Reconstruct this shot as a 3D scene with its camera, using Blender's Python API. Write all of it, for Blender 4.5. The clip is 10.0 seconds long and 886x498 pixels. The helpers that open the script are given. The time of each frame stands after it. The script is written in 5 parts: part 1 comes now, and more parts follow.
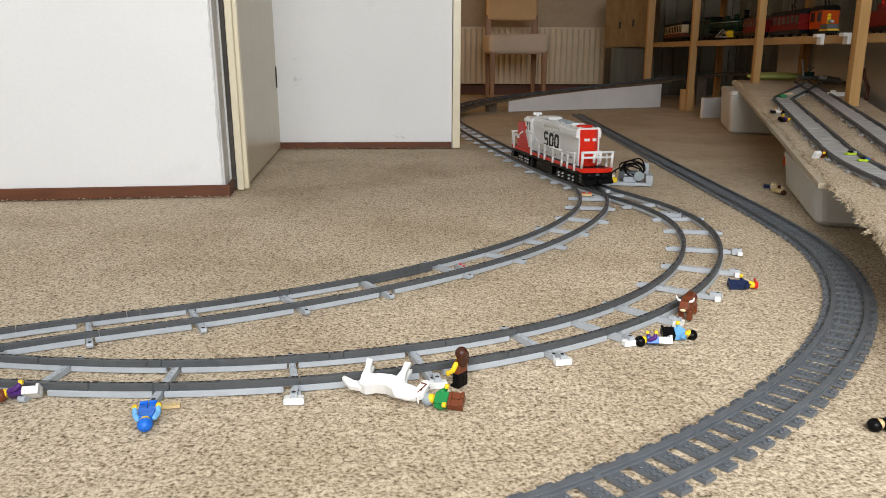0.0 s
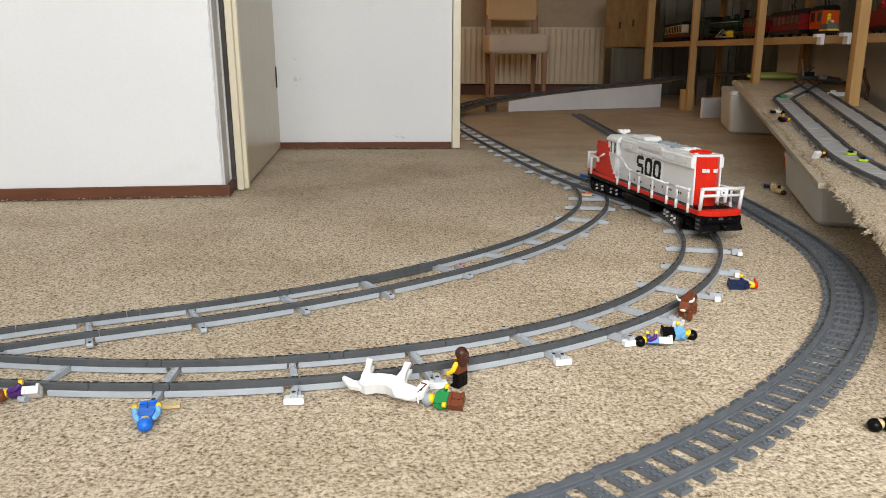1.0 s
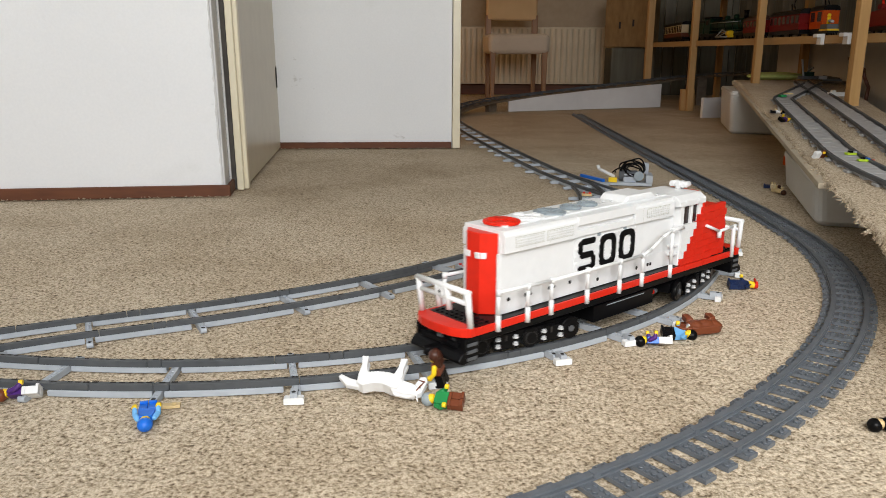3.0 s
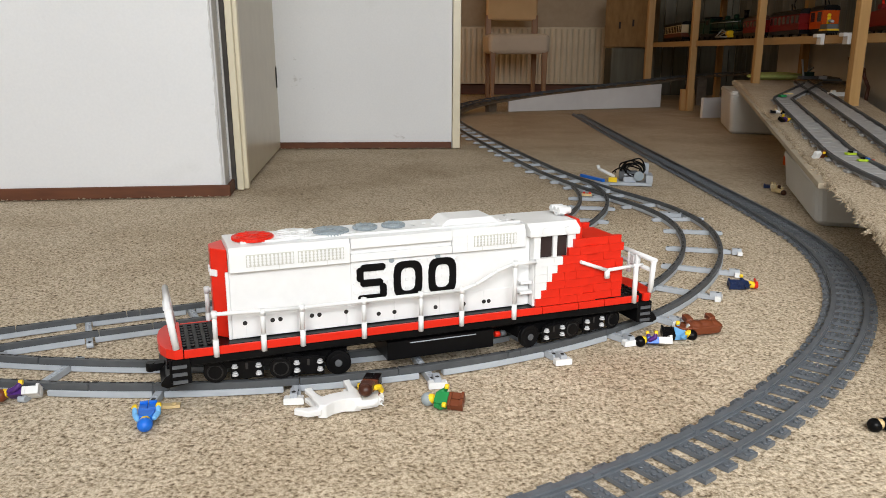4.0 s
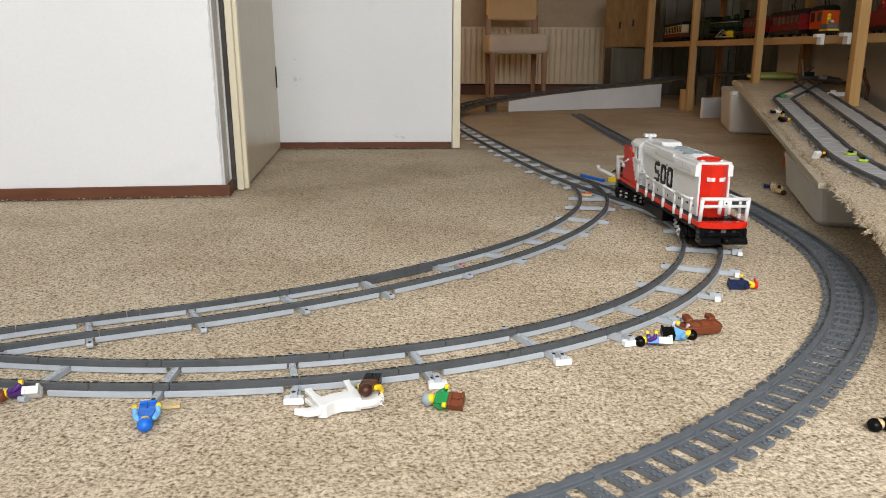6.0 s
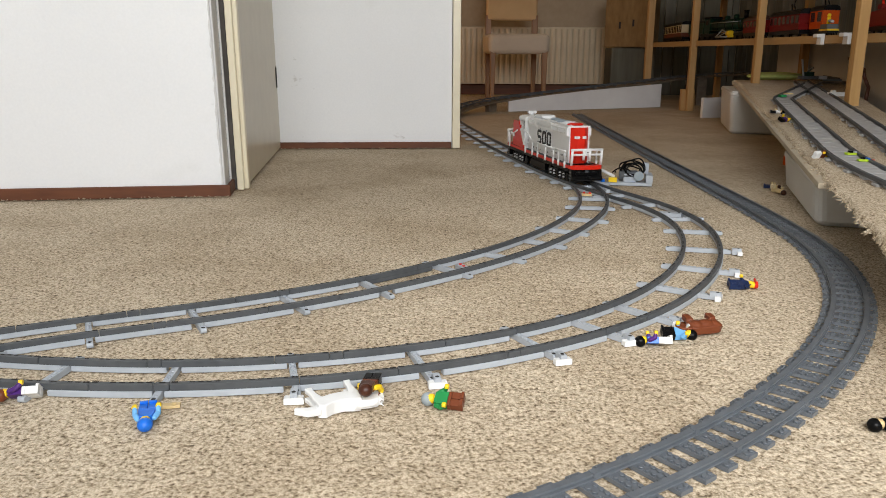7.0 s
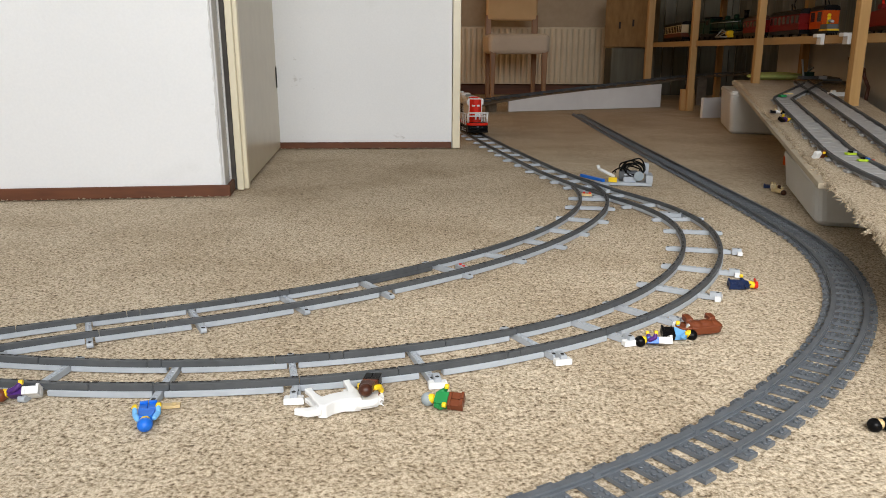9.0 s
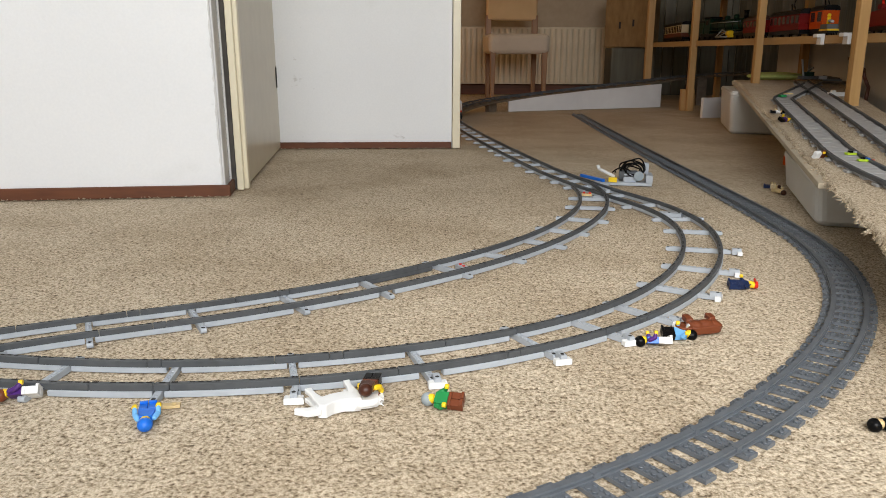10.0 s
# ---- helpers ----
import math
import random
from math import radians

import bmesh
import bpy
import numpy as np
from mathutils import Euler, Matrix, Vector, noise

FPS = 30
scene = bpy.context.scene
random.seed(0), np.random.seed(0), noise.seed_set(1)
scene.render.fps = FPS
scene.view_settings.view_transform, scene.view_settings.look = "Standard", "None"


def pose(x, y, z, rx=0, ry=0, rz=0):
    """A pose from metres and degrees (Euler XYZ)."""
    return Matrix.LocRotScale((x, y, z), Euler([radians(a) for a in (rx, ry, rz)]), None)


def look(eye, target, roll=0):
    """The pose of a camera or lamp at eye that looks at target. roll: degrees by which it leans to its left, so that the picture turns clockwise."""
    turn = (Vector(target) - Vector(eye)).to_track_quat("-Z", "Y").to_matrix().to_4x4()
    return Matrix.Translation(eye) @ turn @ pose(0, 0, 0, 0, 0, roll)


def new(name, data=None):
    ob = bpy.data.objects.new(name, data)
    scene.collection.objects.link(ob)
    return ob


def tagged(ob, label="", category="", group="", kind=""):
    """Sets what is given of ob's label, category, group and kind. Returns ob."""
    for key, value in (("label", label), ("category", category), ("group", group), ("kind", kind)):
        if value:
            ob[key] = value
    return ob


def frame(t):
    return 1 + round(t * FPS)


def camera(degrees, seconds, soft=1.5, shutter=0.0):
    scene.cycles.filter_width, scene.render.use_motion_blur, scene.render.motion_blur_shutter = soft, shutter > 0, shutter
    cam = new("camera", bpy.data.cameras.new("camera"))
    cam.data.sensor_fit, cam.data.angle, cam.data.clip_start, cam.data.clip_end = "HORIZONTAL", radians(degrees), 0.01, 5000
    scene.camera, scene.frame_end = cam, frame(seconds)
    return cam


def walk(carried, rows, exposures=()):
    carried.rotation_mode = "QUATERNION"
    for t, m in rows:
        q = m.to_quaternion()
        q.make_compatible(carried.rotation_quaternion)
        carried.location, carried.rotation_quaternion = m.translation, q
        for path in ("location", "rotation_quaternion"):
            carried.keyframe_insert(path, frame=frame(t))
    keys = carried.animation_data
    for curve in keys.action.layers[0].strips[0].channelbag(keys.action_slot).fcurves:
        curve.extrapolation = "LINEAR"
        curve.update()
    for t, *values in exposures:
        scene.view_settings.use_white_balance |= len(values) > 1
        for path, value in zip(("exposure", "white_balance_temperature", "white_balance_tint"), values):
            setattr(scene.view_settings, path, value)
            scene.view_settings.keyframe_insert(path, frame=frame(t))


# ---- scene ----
cam = camera(59.0, 10.0, soft=0.78, shutter=0.2)
EYE, AIM = (0, 0, 0.35), (0, math.cos(radians(14.17)), 0.35 - math.sin(radians(14.17)))
walk(cam, [(0.0, look(EYE, AIM, 0.26)), (10.0, look(EYE, AIM, 0.26))],
     exposures=((0.0, 0.14), (1.6, 0.11), (2.7, 0.00), (3.6, -0.05), (4.6, -0.05), (5.3, 0.02), (6.2, 0.12), (10.0, 0.13)))

# ---------------------------------------------------------------- light
world = bpy.data.worlds.new("daylight")
scene.world = world
world.use_nodes = True
wn = world.node_tree.nodes
sky = wn.new("ShaderNodeTexSky")
sky.sky_type, sky.sun_disc = "NISHITA", False
sky.sun_elevation, sky.sun_rotation = radians(38), radians(200)
world.node_tree.links.new(sky.outputs[0], wn["Background"].inputs[0])
wn["Background"].inputs[1].default_value = 0.10

sun = new("sun", bpy.data.lights.new("sun", "SUN"))
sun.data.energy, sun.data.angle, sun.data.color = 1.2, radians(12), (1.0, 0.95, 0.88)
sun.matrix_world = look((-1.2, -4, 3.4), (0.2, 1, 0))


def area_lamp(name, m, w, h, power, colour):
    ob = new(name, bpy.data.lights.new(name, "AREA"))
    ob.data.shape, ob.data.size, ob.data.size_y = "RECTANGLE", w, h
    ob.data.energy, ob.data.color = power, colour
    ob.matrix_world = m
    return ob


area_lamp("window_daylight", look((0.55, -1.70, 1.60), (0.4, 1.4, 0.40)), 2.75, 1.35, 99, (0.98, 0.99, 1.0))
# Warm fill added for the far room; no window is seen on that side.
area_lamp("far_room_fill", look((-2.95, 5.0, 1.60), (0.8, 5.2, 0.4)), 1.7, 1.2, 19, (1.0, 0.53, 0.16))


# ---------------------------------------------------------------- materials
def material(name, dark, light, rough=0.5, scale=60.0, fine=0.0, bump=0.0, metal=0.0, spec=0.5, stretch=(1, 1, 1), wide=0.12, detail=4.0):
    """A procedural surface: two colours mixed by noise at two scales, with relief."""
    m = bpy.data.materials.new(name)
    m.use_nodes = True
    nt, b = m.node_tree, m.node_tree.nodes["Principled BSDF"]
    N, Lk = nt.nodes.new, nt.links.new
    tc = N("ShaderNodeTexCoord")
    mp = N("ShaderNodeMapping")
    mp.inputs["Scale"].default_value = stretch
    Lk(tc.outputs["Object"], mp.inputs[0])
    n1 = N("ShaderNodeTexNoise")
    n1.inputs["Scale"].default_value, n1.inputs["Detail"].default_value = scale, detail
    n2 = N("ShaderNodeTexNoise")
    n2.inputs["Scale"].default_value, n2.inputs["Detail"].default_value = scale * wide, 3.0
    Lk(mp.outputs[0], n1.inputs["Vector"])
    Lk(mp.outputs[0], n2.inputs["Vector"])
    add = N("ShaderNodeMath")
    add.operation = "ADD"
    Lk(n1.outputs["Fac"], add.inputs[0])
    Lk(n2.outputs["Fac"], add.inputs[1])
    ramp = N("ShaderNodeMapRange")
    ramp.inputs["From Min"].default_value, ramp.inputs["From Max"].default_value = 0.7, 1.3
    Lk(add.outputs[0], ramp.inputs["Value"])
    mix = N("ShaderNodeMix")
    mix.data_type = "RGBA"
    mix.inputs["A"].default_value, mix.inputs["B"].default_value = (*dark, 1), (*light, 1)
    Lk(ramp.outputs[0], mix.inputs["Factor"])
    Lk(mix.outputs["Result"], b.inputs["Base Color"])
    b.inputs["Roughness"].default_value, b.inputs["Metallic"].default_value = rough, metal
    b.inputs["Specular IOR Level"].default_value = spec
    if bump:
        bp = N("ShaderNodeBump")
        bp.inputs["Strength"].default_value, bp.inputs["Distance"].default_value = bump, fine or 0.001
        Lk(n1.outputs["Fac"], bp.inputs["Height"])
        Lk(bp.outputs[0], b.inputs["Normal"])
    return m


def plastic(name, colour, rough=0.28, vary=0.07, spec=0.32):
    lo = tuple(c * (1 - vary) for c in colour)
    hi = tuple(min(1, c * (1 + vary)) for c in colour)
    return material(name, lo, hi, rough + 0.08, 90, 0.0002, 0.12, wide=0.2, spec=spec)


def carpet_material(name):
    m = bpy.data.materials.new(name)
    m.use_nodes = True
    nt, b = m.node_tree, m.node_tree.nodes["Principled BSDF"]
    N, Lk = nt.nodes.new, nt.links.new
    tc = N("ShaderNodeTexCoord")
    n1 = N("ShaderNodeTexNoise")
    n1.inputs["Scale"].default_value, n1.inputs["Detail"].default_value = 270, 3
    n2 = N("ShaderNodeTexNoise")
    n2.inputs["Scale"].default_value, n2.inputs["Detail"].default_value = 3.6, 6
    n3 = N("ShaderNodeTexNoise")
    n3.inputs["Scale"].default_value, n3.inputs["Detail"].default_value = 28, 3
    for n in (n1, n2, n3):
        Lk(tc.outputs["Object"], n.inputs["Vector"])
    r = N("ShaderNodeValToRGB")
    e = r.color_ramp.elements
    e[0].position, e[0].color = 0.29, (0.145, 0.108, 0.073, 1)
    e[1].position, e[1].color = 0.60, (0.68, 0.59, 0.462, 1)
    for p, c in ((0.38, (0.343, 0.276, 0.194, 1)), (0.46, (0.474, 0.398, 0.293, 1))):
        k = r.color_ramp.elements.new(p)
        k.color = c
    Lk(n1.outputs["Fac"], r.inputs[0])
    n4 = N("ShaderNodeTexNoise")
    n4.inputs["Scale"].default_value, n4.inputs["Detail"].default_value = 760, 2
    Lk(tc.outputs["Object"], n4.inputs["Vector"])
    pile = N("ShaderNodeMix")
    pile.data_type, pile.blend_type = "RGBA", "MULTIPLY"
    pr = N("ShaderNodeValToRGB")
    pr.color_ramp.elements[0].position, pr.color_ramp.elements[0].color = 0.34, (0.80, 0.77, 0.74, 1)
    pr.color_ramp.elements[1].position, pr.color_ramp.elements[1].color = 0.64, (1.11, 1.11, 1.10, 1)
    Lk(n4.outputs["Fac"], pr.inputs[0])
    pile.inputs["Factor"].default_value = 1
    Lk(r.outputs[0], pile.inputs["A"])
    Lk(pr.outputs[0], pile.inputs["B"])
    wear = N("ShaderNodeMix")
    wear.data_type, wear.blend_type = "RGBA", "MULTIPLY"
    wr = N("ShaderNodeValToRGB")
    wr.color_ramp.elements[0].position, wr.color_ramp.elements[0].color = 0.35, (0.83, 0.80, 0.765, 1)
    wr.color_ramp.elements[1].position, wr.color_ramp.elements[1].color = 0.58, (1, 1, 1, 1)
    Lk(n2.outputs["Fac"], wr.inputs[0])
    wear.inputs["Factor"].default_value = 1
    Lk(pile.outputs["Result"], wear.inputs["A"])
    Lk(wr.outputs[0], wear.inputs["B"])
    Lk(wear.outputs["Result"], b.inputs["Base Color"])
    b.inputs["Roughness"].default_value = 0.95
    b.inputs["Specular IOR Level"].default_value = 0.1
    add = N("ShaderNodeMath")
    add.operation = "ADD"
    Lk(n1.outputs["Fac"], add.inputs[0])
    Lk(n3.outputs["Fac"], add.inputs[1])
    bp = N("ShaderNodeBump")
    bp.inputs["Strength"].default_value, bp.inputs["Distance"].default_value = 0.55, 0.003
    Lk(add.outputs[0], bp.inputs["Height"])
    Lk(bp.outputs[0], b.inputs["Normal"])
    return m


M_CARPET = carpet_material("beige_speckled_carpet")
M_WALL = material("white_painted_plaster", (0.81, 0.82, 0.83), (0.85, 0.858, 0.865), 0.7, 160, 0.0006, 0.25, wide=0.02)


def add_scuffs(m, scale, stretch):
    """Faint grey rubbed patches and a few darker scratches over the paint."""
    nt = m.node_tree
    N, Lk = nt.nodes.new, nt.links.new
    b = nt.nodes["Principled BSDF"]
    src = b.inputs["Base Color"].links[0].from_socket
    tc, mp = N("ShaderNodeTexCoord"), N("ShaderNodeMapping")
    mp.inputs["Scale"].default_value = stretch
    Lk(tc.outputs["Object"], mp.inputs["Vector"])
    for sc, lo, hi, tint in ((scale, 0.60, 0.74, (0.94, 0.94, 0.93, 1)), (scale * 5, 0.70, 0.76, (0.78, 0.77, 0.75, 1))):
        n, r, mx = N("ShaderNodeTexNoise"), N("ShaderNodeValToRGB"), N("ShaderNodeMix")
        n.inputs["Scale"].default_value, n.inputs["Detail"].default_value = sc, 5
        Lk(mp.outputs[0], n.inputs["Vector"])
        r.color_ramp.elements[0].position, r.color_ramp.elements[0].color = lo, (1, 1, 1, 1)
        r.color_ramp.elements[1].position, r.color_ramp.elements[1].color = hi, tint
        Lk(n.outputs["Fac"], r.inputs[0])
        mx.data_type, mx.blend_type = "RGBA", "MULTIPLY"
        mx.inputs["Factor"].default_value = 1
        Lk(src, mx.inputs["A"])
        Lk(r.outputs[0], mx.inputs["B"])
        src = mx.outputs["Result"]
    Lk(src, b.inputs["Base Color"])


add_scuffs(M_WALL, 3.2, (1, 1, 1.6))
M_PLASTER = material("bare_grey_plaster", (0.64, 0.635, 0.625), (0.77, 0.765, 0.75), 0.9, 45, 0.002, 0.5)
M_CEIL = material("white_ceiling_paint", (0.76, 0.76, 0.75), (0.82, 0.82, 0.81), 0.9, 30, 0.001, 0.2)
M_CREAM = material("cream_gloss_paint", (0.73, 0.655, 0.48), (0.81, 0.735, 0.555), 0.35, 18, 0.0004, 0.1)
M_DOOR = material("beige_door_paint", (0.54, 0.475, 0.35), (0.62, 0.555, 0.42), 0.3, 14, 0.0004, 0.1)
M_SKIRT = material("red_brown_stained_wood", (0.082, 0.023, 0.007), (0.145, 0.046, 0.015), 0.62, 60, 0.0005, 0.3, stretch=(0.15, 1, 1))
# Shade of the gap beside the door frame, put into a dark colour.
M_GAP = material("painted_gap_shade", (0.05, 0.045, 0.04), (0.09, 0.08, 0.07), 0.9, 40)
M_BACKWALL = material("cream_wall_paint", (0.36, 0.29, 0.205), (0.43, 0.35, 0.255), 0.85, 20, 0.001, 0.15)
M_PANEL = material("grey_weathered_panelling", (0.075, 0.072, 0.052), (0.15, 0.14, 0.105), 0.8, 30, 0.001, 0.4, stretch=(1, 1, 0.12))
M_GREYPANEL = material("grey_painted_panel", (0.56, 0.54, 0.50), (0.64, 0.62, 0.57), 0.8, 14, 0.0008, 0.2)
M_PLANK = material("pale_weathered_plank", (0.11, 0.107, 0.085), (0.19, 0.18, 0.148), 0.85, 26, 0.001, 0.4, stretch=(1, 1, 0.1))
M_RAD = material("cream_radiator_enamel", (0.52, 0.43, 0.29), (0.60, 0.50, 0.35), 0.4, 20)
M_PINE = material("pine_wood", (0.36, 0.195, 0.060), (0.52, 0.315, 0.12), 0.55, 40, 0.0005, 0.25, stretch=(1, 1, 0.08))
M_PINE_X = material("pine_board", (0.36, 0.215, 0.08), (0.52, 0.34, 0.15), 0.55, 40, 0.0005, 0.25, stretch=(1, 0.08, 1))
M_DKWOOD = material("dark_stained_board", (0.10, 0.075, 0.05), (0.20, 0.155, 0.11), 0.7, 35, 0.0008, 0.3)
M_PALE = material("pale_board", (0.40, 0.34, 0.25), (0.52, 0.45, 0.34), 0.6, 30, 0.0005, 0.2)
M_OAK = material("brown_chair_wood", (0.19, 0.085, 0.028), (0.32, 0.16, 0.06), 0.45, 40, 0.0005, 0.2, stretch=(1, 1, 0.1))
M_FABRIC = material("beige_upholstery", (0.50, 0.42, 0.33), (0.60, 0.51, 0.41), 0.9, 260, 0.0006, 0.5, wide=0.03)
M_FABRIC_W = material("ochre_upholstery", (0.50, 0.33, 0.165), (0.60, 0.41, 0.22), 0.85, 260, 0.0006, 0.5, wide=0.03)
M_CARD = material("brown_cardboard", (0.165, 0.095, 0.034), (0.25, 0.155, 0.064), 0.85, 50, 0.0005, 0.3, stretch=(1, 1, 0.3))
# Near-black for lock plate and print; also paints the shade inside holes and slots.
M_DARK = material("dark_slot", (0.012, 0.011, 0.010), (0.025, 0.022, 0.02), 0.8, 60)
M_TUBW = material("milky_tub_plastic", (0.60, 0.59, 0.56), (0.68, 0.67, 0.64), 0.35, 12, 0.0004, 0.1)
M_WHITEB = material("white_fascia_board", (0.66, 0.65, 0.66), (0.74, 0.73, 0.73), 0.6, 14, 0.0003, 0.1)
M_LIME = material("lime_felt", (0.42, 0.50, 0.14), (0.55, 0.62, 0.22), 0.9, 120, 0.001, 0.4)
P_DKGREY = plastic("dark_grey_plastic", (0.092, 0.098, 0.106), 0.38)
P_RAIL = plastic("rail_grey_plastic", (0.080, 0.086, 0.092), 0.40, 0.14, 0.26)
P_OUTER = plastic("slate_grey_plastic", (0.122, 0.137, 0.156), 0.24, 0.12, 0.42)
P_PIN = plastic("pale_grey_pin_plastic", (0.56, 0.57, 0.58), 0.3)
P_SLOPE = plastic("pale_grey_plate_plastic", (0.40, 0.40, 0.40), 0.5, 0.12)
P_LTGREY = plastic("light_grey_plastic", (0.40, 0.435, 0.478), 0.34)
P_WHITE = plastic("white_plastic", (0.765, 0.775, 0.775), 0.25, 0.03)
P_RED = plastic("red_plastic", (0.66, 0.022, 0.009), 0.25, 0.07, 0.25)
P_BLACK = plastic("black_plastic", (0.0045, 0.0045, 0.005), 0.22, 0.2, 0.12)
P_YELLOW = plastic("yellow_plastic", (0.85, 0.58, 0.02), 0.28)
P_BLUE = plastic("blue_plastic", (0.01, 0.14, 0.62), 0.25)
P_LTBLUE = plastic("light_blue_plastic", (0.16, 0.42, 0.75), 0.3)
P_NAVY = plastic("navy_plastic", (0.012, 0.025, 0.08), 0.3)
P_GREEN = plastic("green_plastic", (0.015, 0.22, 0.06), 0.3)
P_DKGREEN = plastic("dark_green_plastic", (0.006, 0.026, 0.015), 0.3, 0.1, 0.14)
P_BROWN = plastic("reddish_brown_plastic", (0.16, 0.042, 0.016), 0.3)
P_DKBROWN = plastic("dark_brown_plastic", (0.055, 0.018, 0.010), 0.25)
P_TAN = plastic("tan_plastic", (0.62, 0.47, 0.24), 0.3)
P_CREAM = plastic("cream_plastic", (0.72, 0.62, 0.40), 0.3)
P_ORANGE = plastic("orange_plastic", (0.60, 0.085, 0.006), 0.3, 0.1, 0.15)
P_PURPLE = plastic("purple_plastic", (0.07, 0.02, 0.16), 0.3)
P_DKRED = plastic("dark_red_plastic", (0.17, 0.006, 0.005), 0.3, 0.1, 0.12)
P_LIME = plastic("lime_plastic", (0.45, 0.62, 0.04), 0.3)
P_FANGREY = plastic("fan_grey_plastic", (0.27, 0.315, 0.34), 0.3)
# Greyed white: the shade between grille ribs put into the colour; also on seams.
P_SLIT = plastic("shaded_slit_plastic", (0.52, 0.52, 0.47), 0.4)
P_GLASS = plastic("smoked_window_plastic", (0.03, 0.02, 0.02), 0.08)


# ---------------------------------------------------------------- mesh helpers
class Shape:
    """Collects rigid solids, each with a material, and links them as one mesh object."""

    def __init__(self):
        self.v, self.f, self.mi, self.mats, self.smooth = [], [], [], [], []

    def slot(self, mat):
        if mat not in self.mats:
            self.mats.append(mat)
        return self.mats.index(mat)

    def solid(self, verts, faces, mat, m=None, smooth=False):
        o, k = len(self.v), self.slot(mat)
        for p in verts:
            self.v.append(tuple(m @ Vector(p)) if m is not None else tuple(p))
        for q in faces:
            self.f.append([o + i for i in q])
            self.mi.append(k)
            self.smooth.append(smooth)
        return self

    def box(self, x0, x1, y0, y1, z0, z1, mat, m=None):
        v = [(x, y, z) for z in (z0, z1) for y in (y0, y1) for x in (x0, x1)]
        return self.solid(v, [(0, 2, 3, 1), (4, 5, 7, 6), (0, 1, 5, 4), (2, 6, 7, 3), (0, 4, 6, 2), (1, 3, 7, 5)], mat, m)

    def prism(self, poly, a0, a1, mat, axis="z", m=None, smooth=False):
        """A polygon, counter-clockwise in its plane, drawn out along an axis."""
        n = len(poly)
        put = {"z": lambda u, w, a: (u, w, a), "y": lambda u, w, a: (u, a, w), "x": lambda u, w, a: (a, u, w)}[axis]
        v = [put(u, w, a) for a in (a0, a1) for u, w in poly]
        f = [tuple(range(n))[::-1], tuple(range(n, 2 * n))] + [(i, (i + 1) % n, n + (i + 1) % n, n + i) for i in range(n)]
        if axis == "y":
            f = [q[::-1] for q in f]
        o = len(self.f)
        self.solid(v, f, mat, m)
        if smooth:
            for i in range(o + 2, len(self.f)):
                self.smooth[i] = True
        return self

    def cyl(self, c, r, h, mat, axis="z", n=14, m=None, r2=None):
        r2 = r if r2 is None else r2
        v, x, y, z = [], *c
        for a, rr in ((0, r), (h, r2)):
            for i in range(n):
                t = 2 * math.pi * i / n
                u, w = rr * math.cos(t), rr * math.sin(t)
                v.append({"z": (x + u, y + w, z + a), "y": (x + w, y + a, z + u), "x": (x + a, y + u, z + w)}[axis])
        f = [tuple(range(n))[::-1], tuple(range(n, 2 * n))] + [(i, (i + 1) % n, n + (i + 1) % n, n + i) for i in range(n)]
        o = len(self.f)
        self.solid(v, f, mat, m)
        for i in range(o + 2, len(self.f)):
            self.smooth[i] = True
        return self

    def rod(self, a, b, r, mat, n=8, r2=None):
        a, b = Vector(a), Vector(b)
        q = (b - a).to_track_quat("Z", "Y").to_matrix().to_4x4()
        return self.cyl((0, 0, 0), r, (b - a).length, mat, "z", n, Matrix.Translation(a) @ q, r2)

    def ball(self, c, r, mat, sc=(1, 1, 1), n=12, m=None):
        v, f, k = [], [], n // 2
        for i in range(k + 1):
            p = math.pi * i / k
            for j in range(n):
                t = 2 * math.pi * j / n
                v.append((c[0] + r * sc[0] * math.sin(p) * math.cos(t), c[1] + r * sc[1] * math.sin(p) * math.sin(t), c[2] + r * sc[2] * math.cos(p)))
        for i in range(k):
            for j in range(n):
                a, b = i * n + j, i * n + (j + 1) % n
                f.append((a, a + n, b + n, b))
        return self.solid(v, f, mat, m, True)

    def tube(self, pts, r, mat, n=6):
        for a, b in zip(pts[:-1], pts[1:]):
            self.rod(a, b, r, mat, n)
            self.ball(b, r, mat, n=6)
        return self

    def mesh(self, name):
        me = bpy.data.meshes.new(name)
        me.from_pydata(self.v, [], self.f)
        for mt in self.mats:
            me.materials.append(mt)
        me.polygons.foreach_set("material_index", self.mi)
        me.polygons.foreach_set("use_smooth", self.smooth)
        me.update()
        return me

    def thing(self, name, m=None, bevel=0.0, seg=2):
        ob = new(name, self.mesh(name))
        if m is not None:
            ob.matrix_basis = m
        if bevel:
            soften(ob, bevel, seg)
        return ob


def soften(ob, width, seg=2):
    md = ob.modifiers.new("worn_edges", "BEVEL")
    md.width, md.segments, md.limit_method, md.angle_limit = width, seg, "ANGLE", radians(40)
    return ob


def part(name, shape, parent, bevel=0.0, label="", m=None):
    ob = shape.thing(name, m, bevel, 1)
    ob.parent = parent
    if label:
        ob["label"] = label
    return ob


def piece(name, me, parent, m):
    ob = new(name, me)
    ob.parent = parent
    ob.matrix_basis = m
    return ob


def empty(name, m=None):
    ob = new(name)
    ob.empty_display_size = 0.02
    if m is not None:
        ob.matrix_basis = m
    return ob


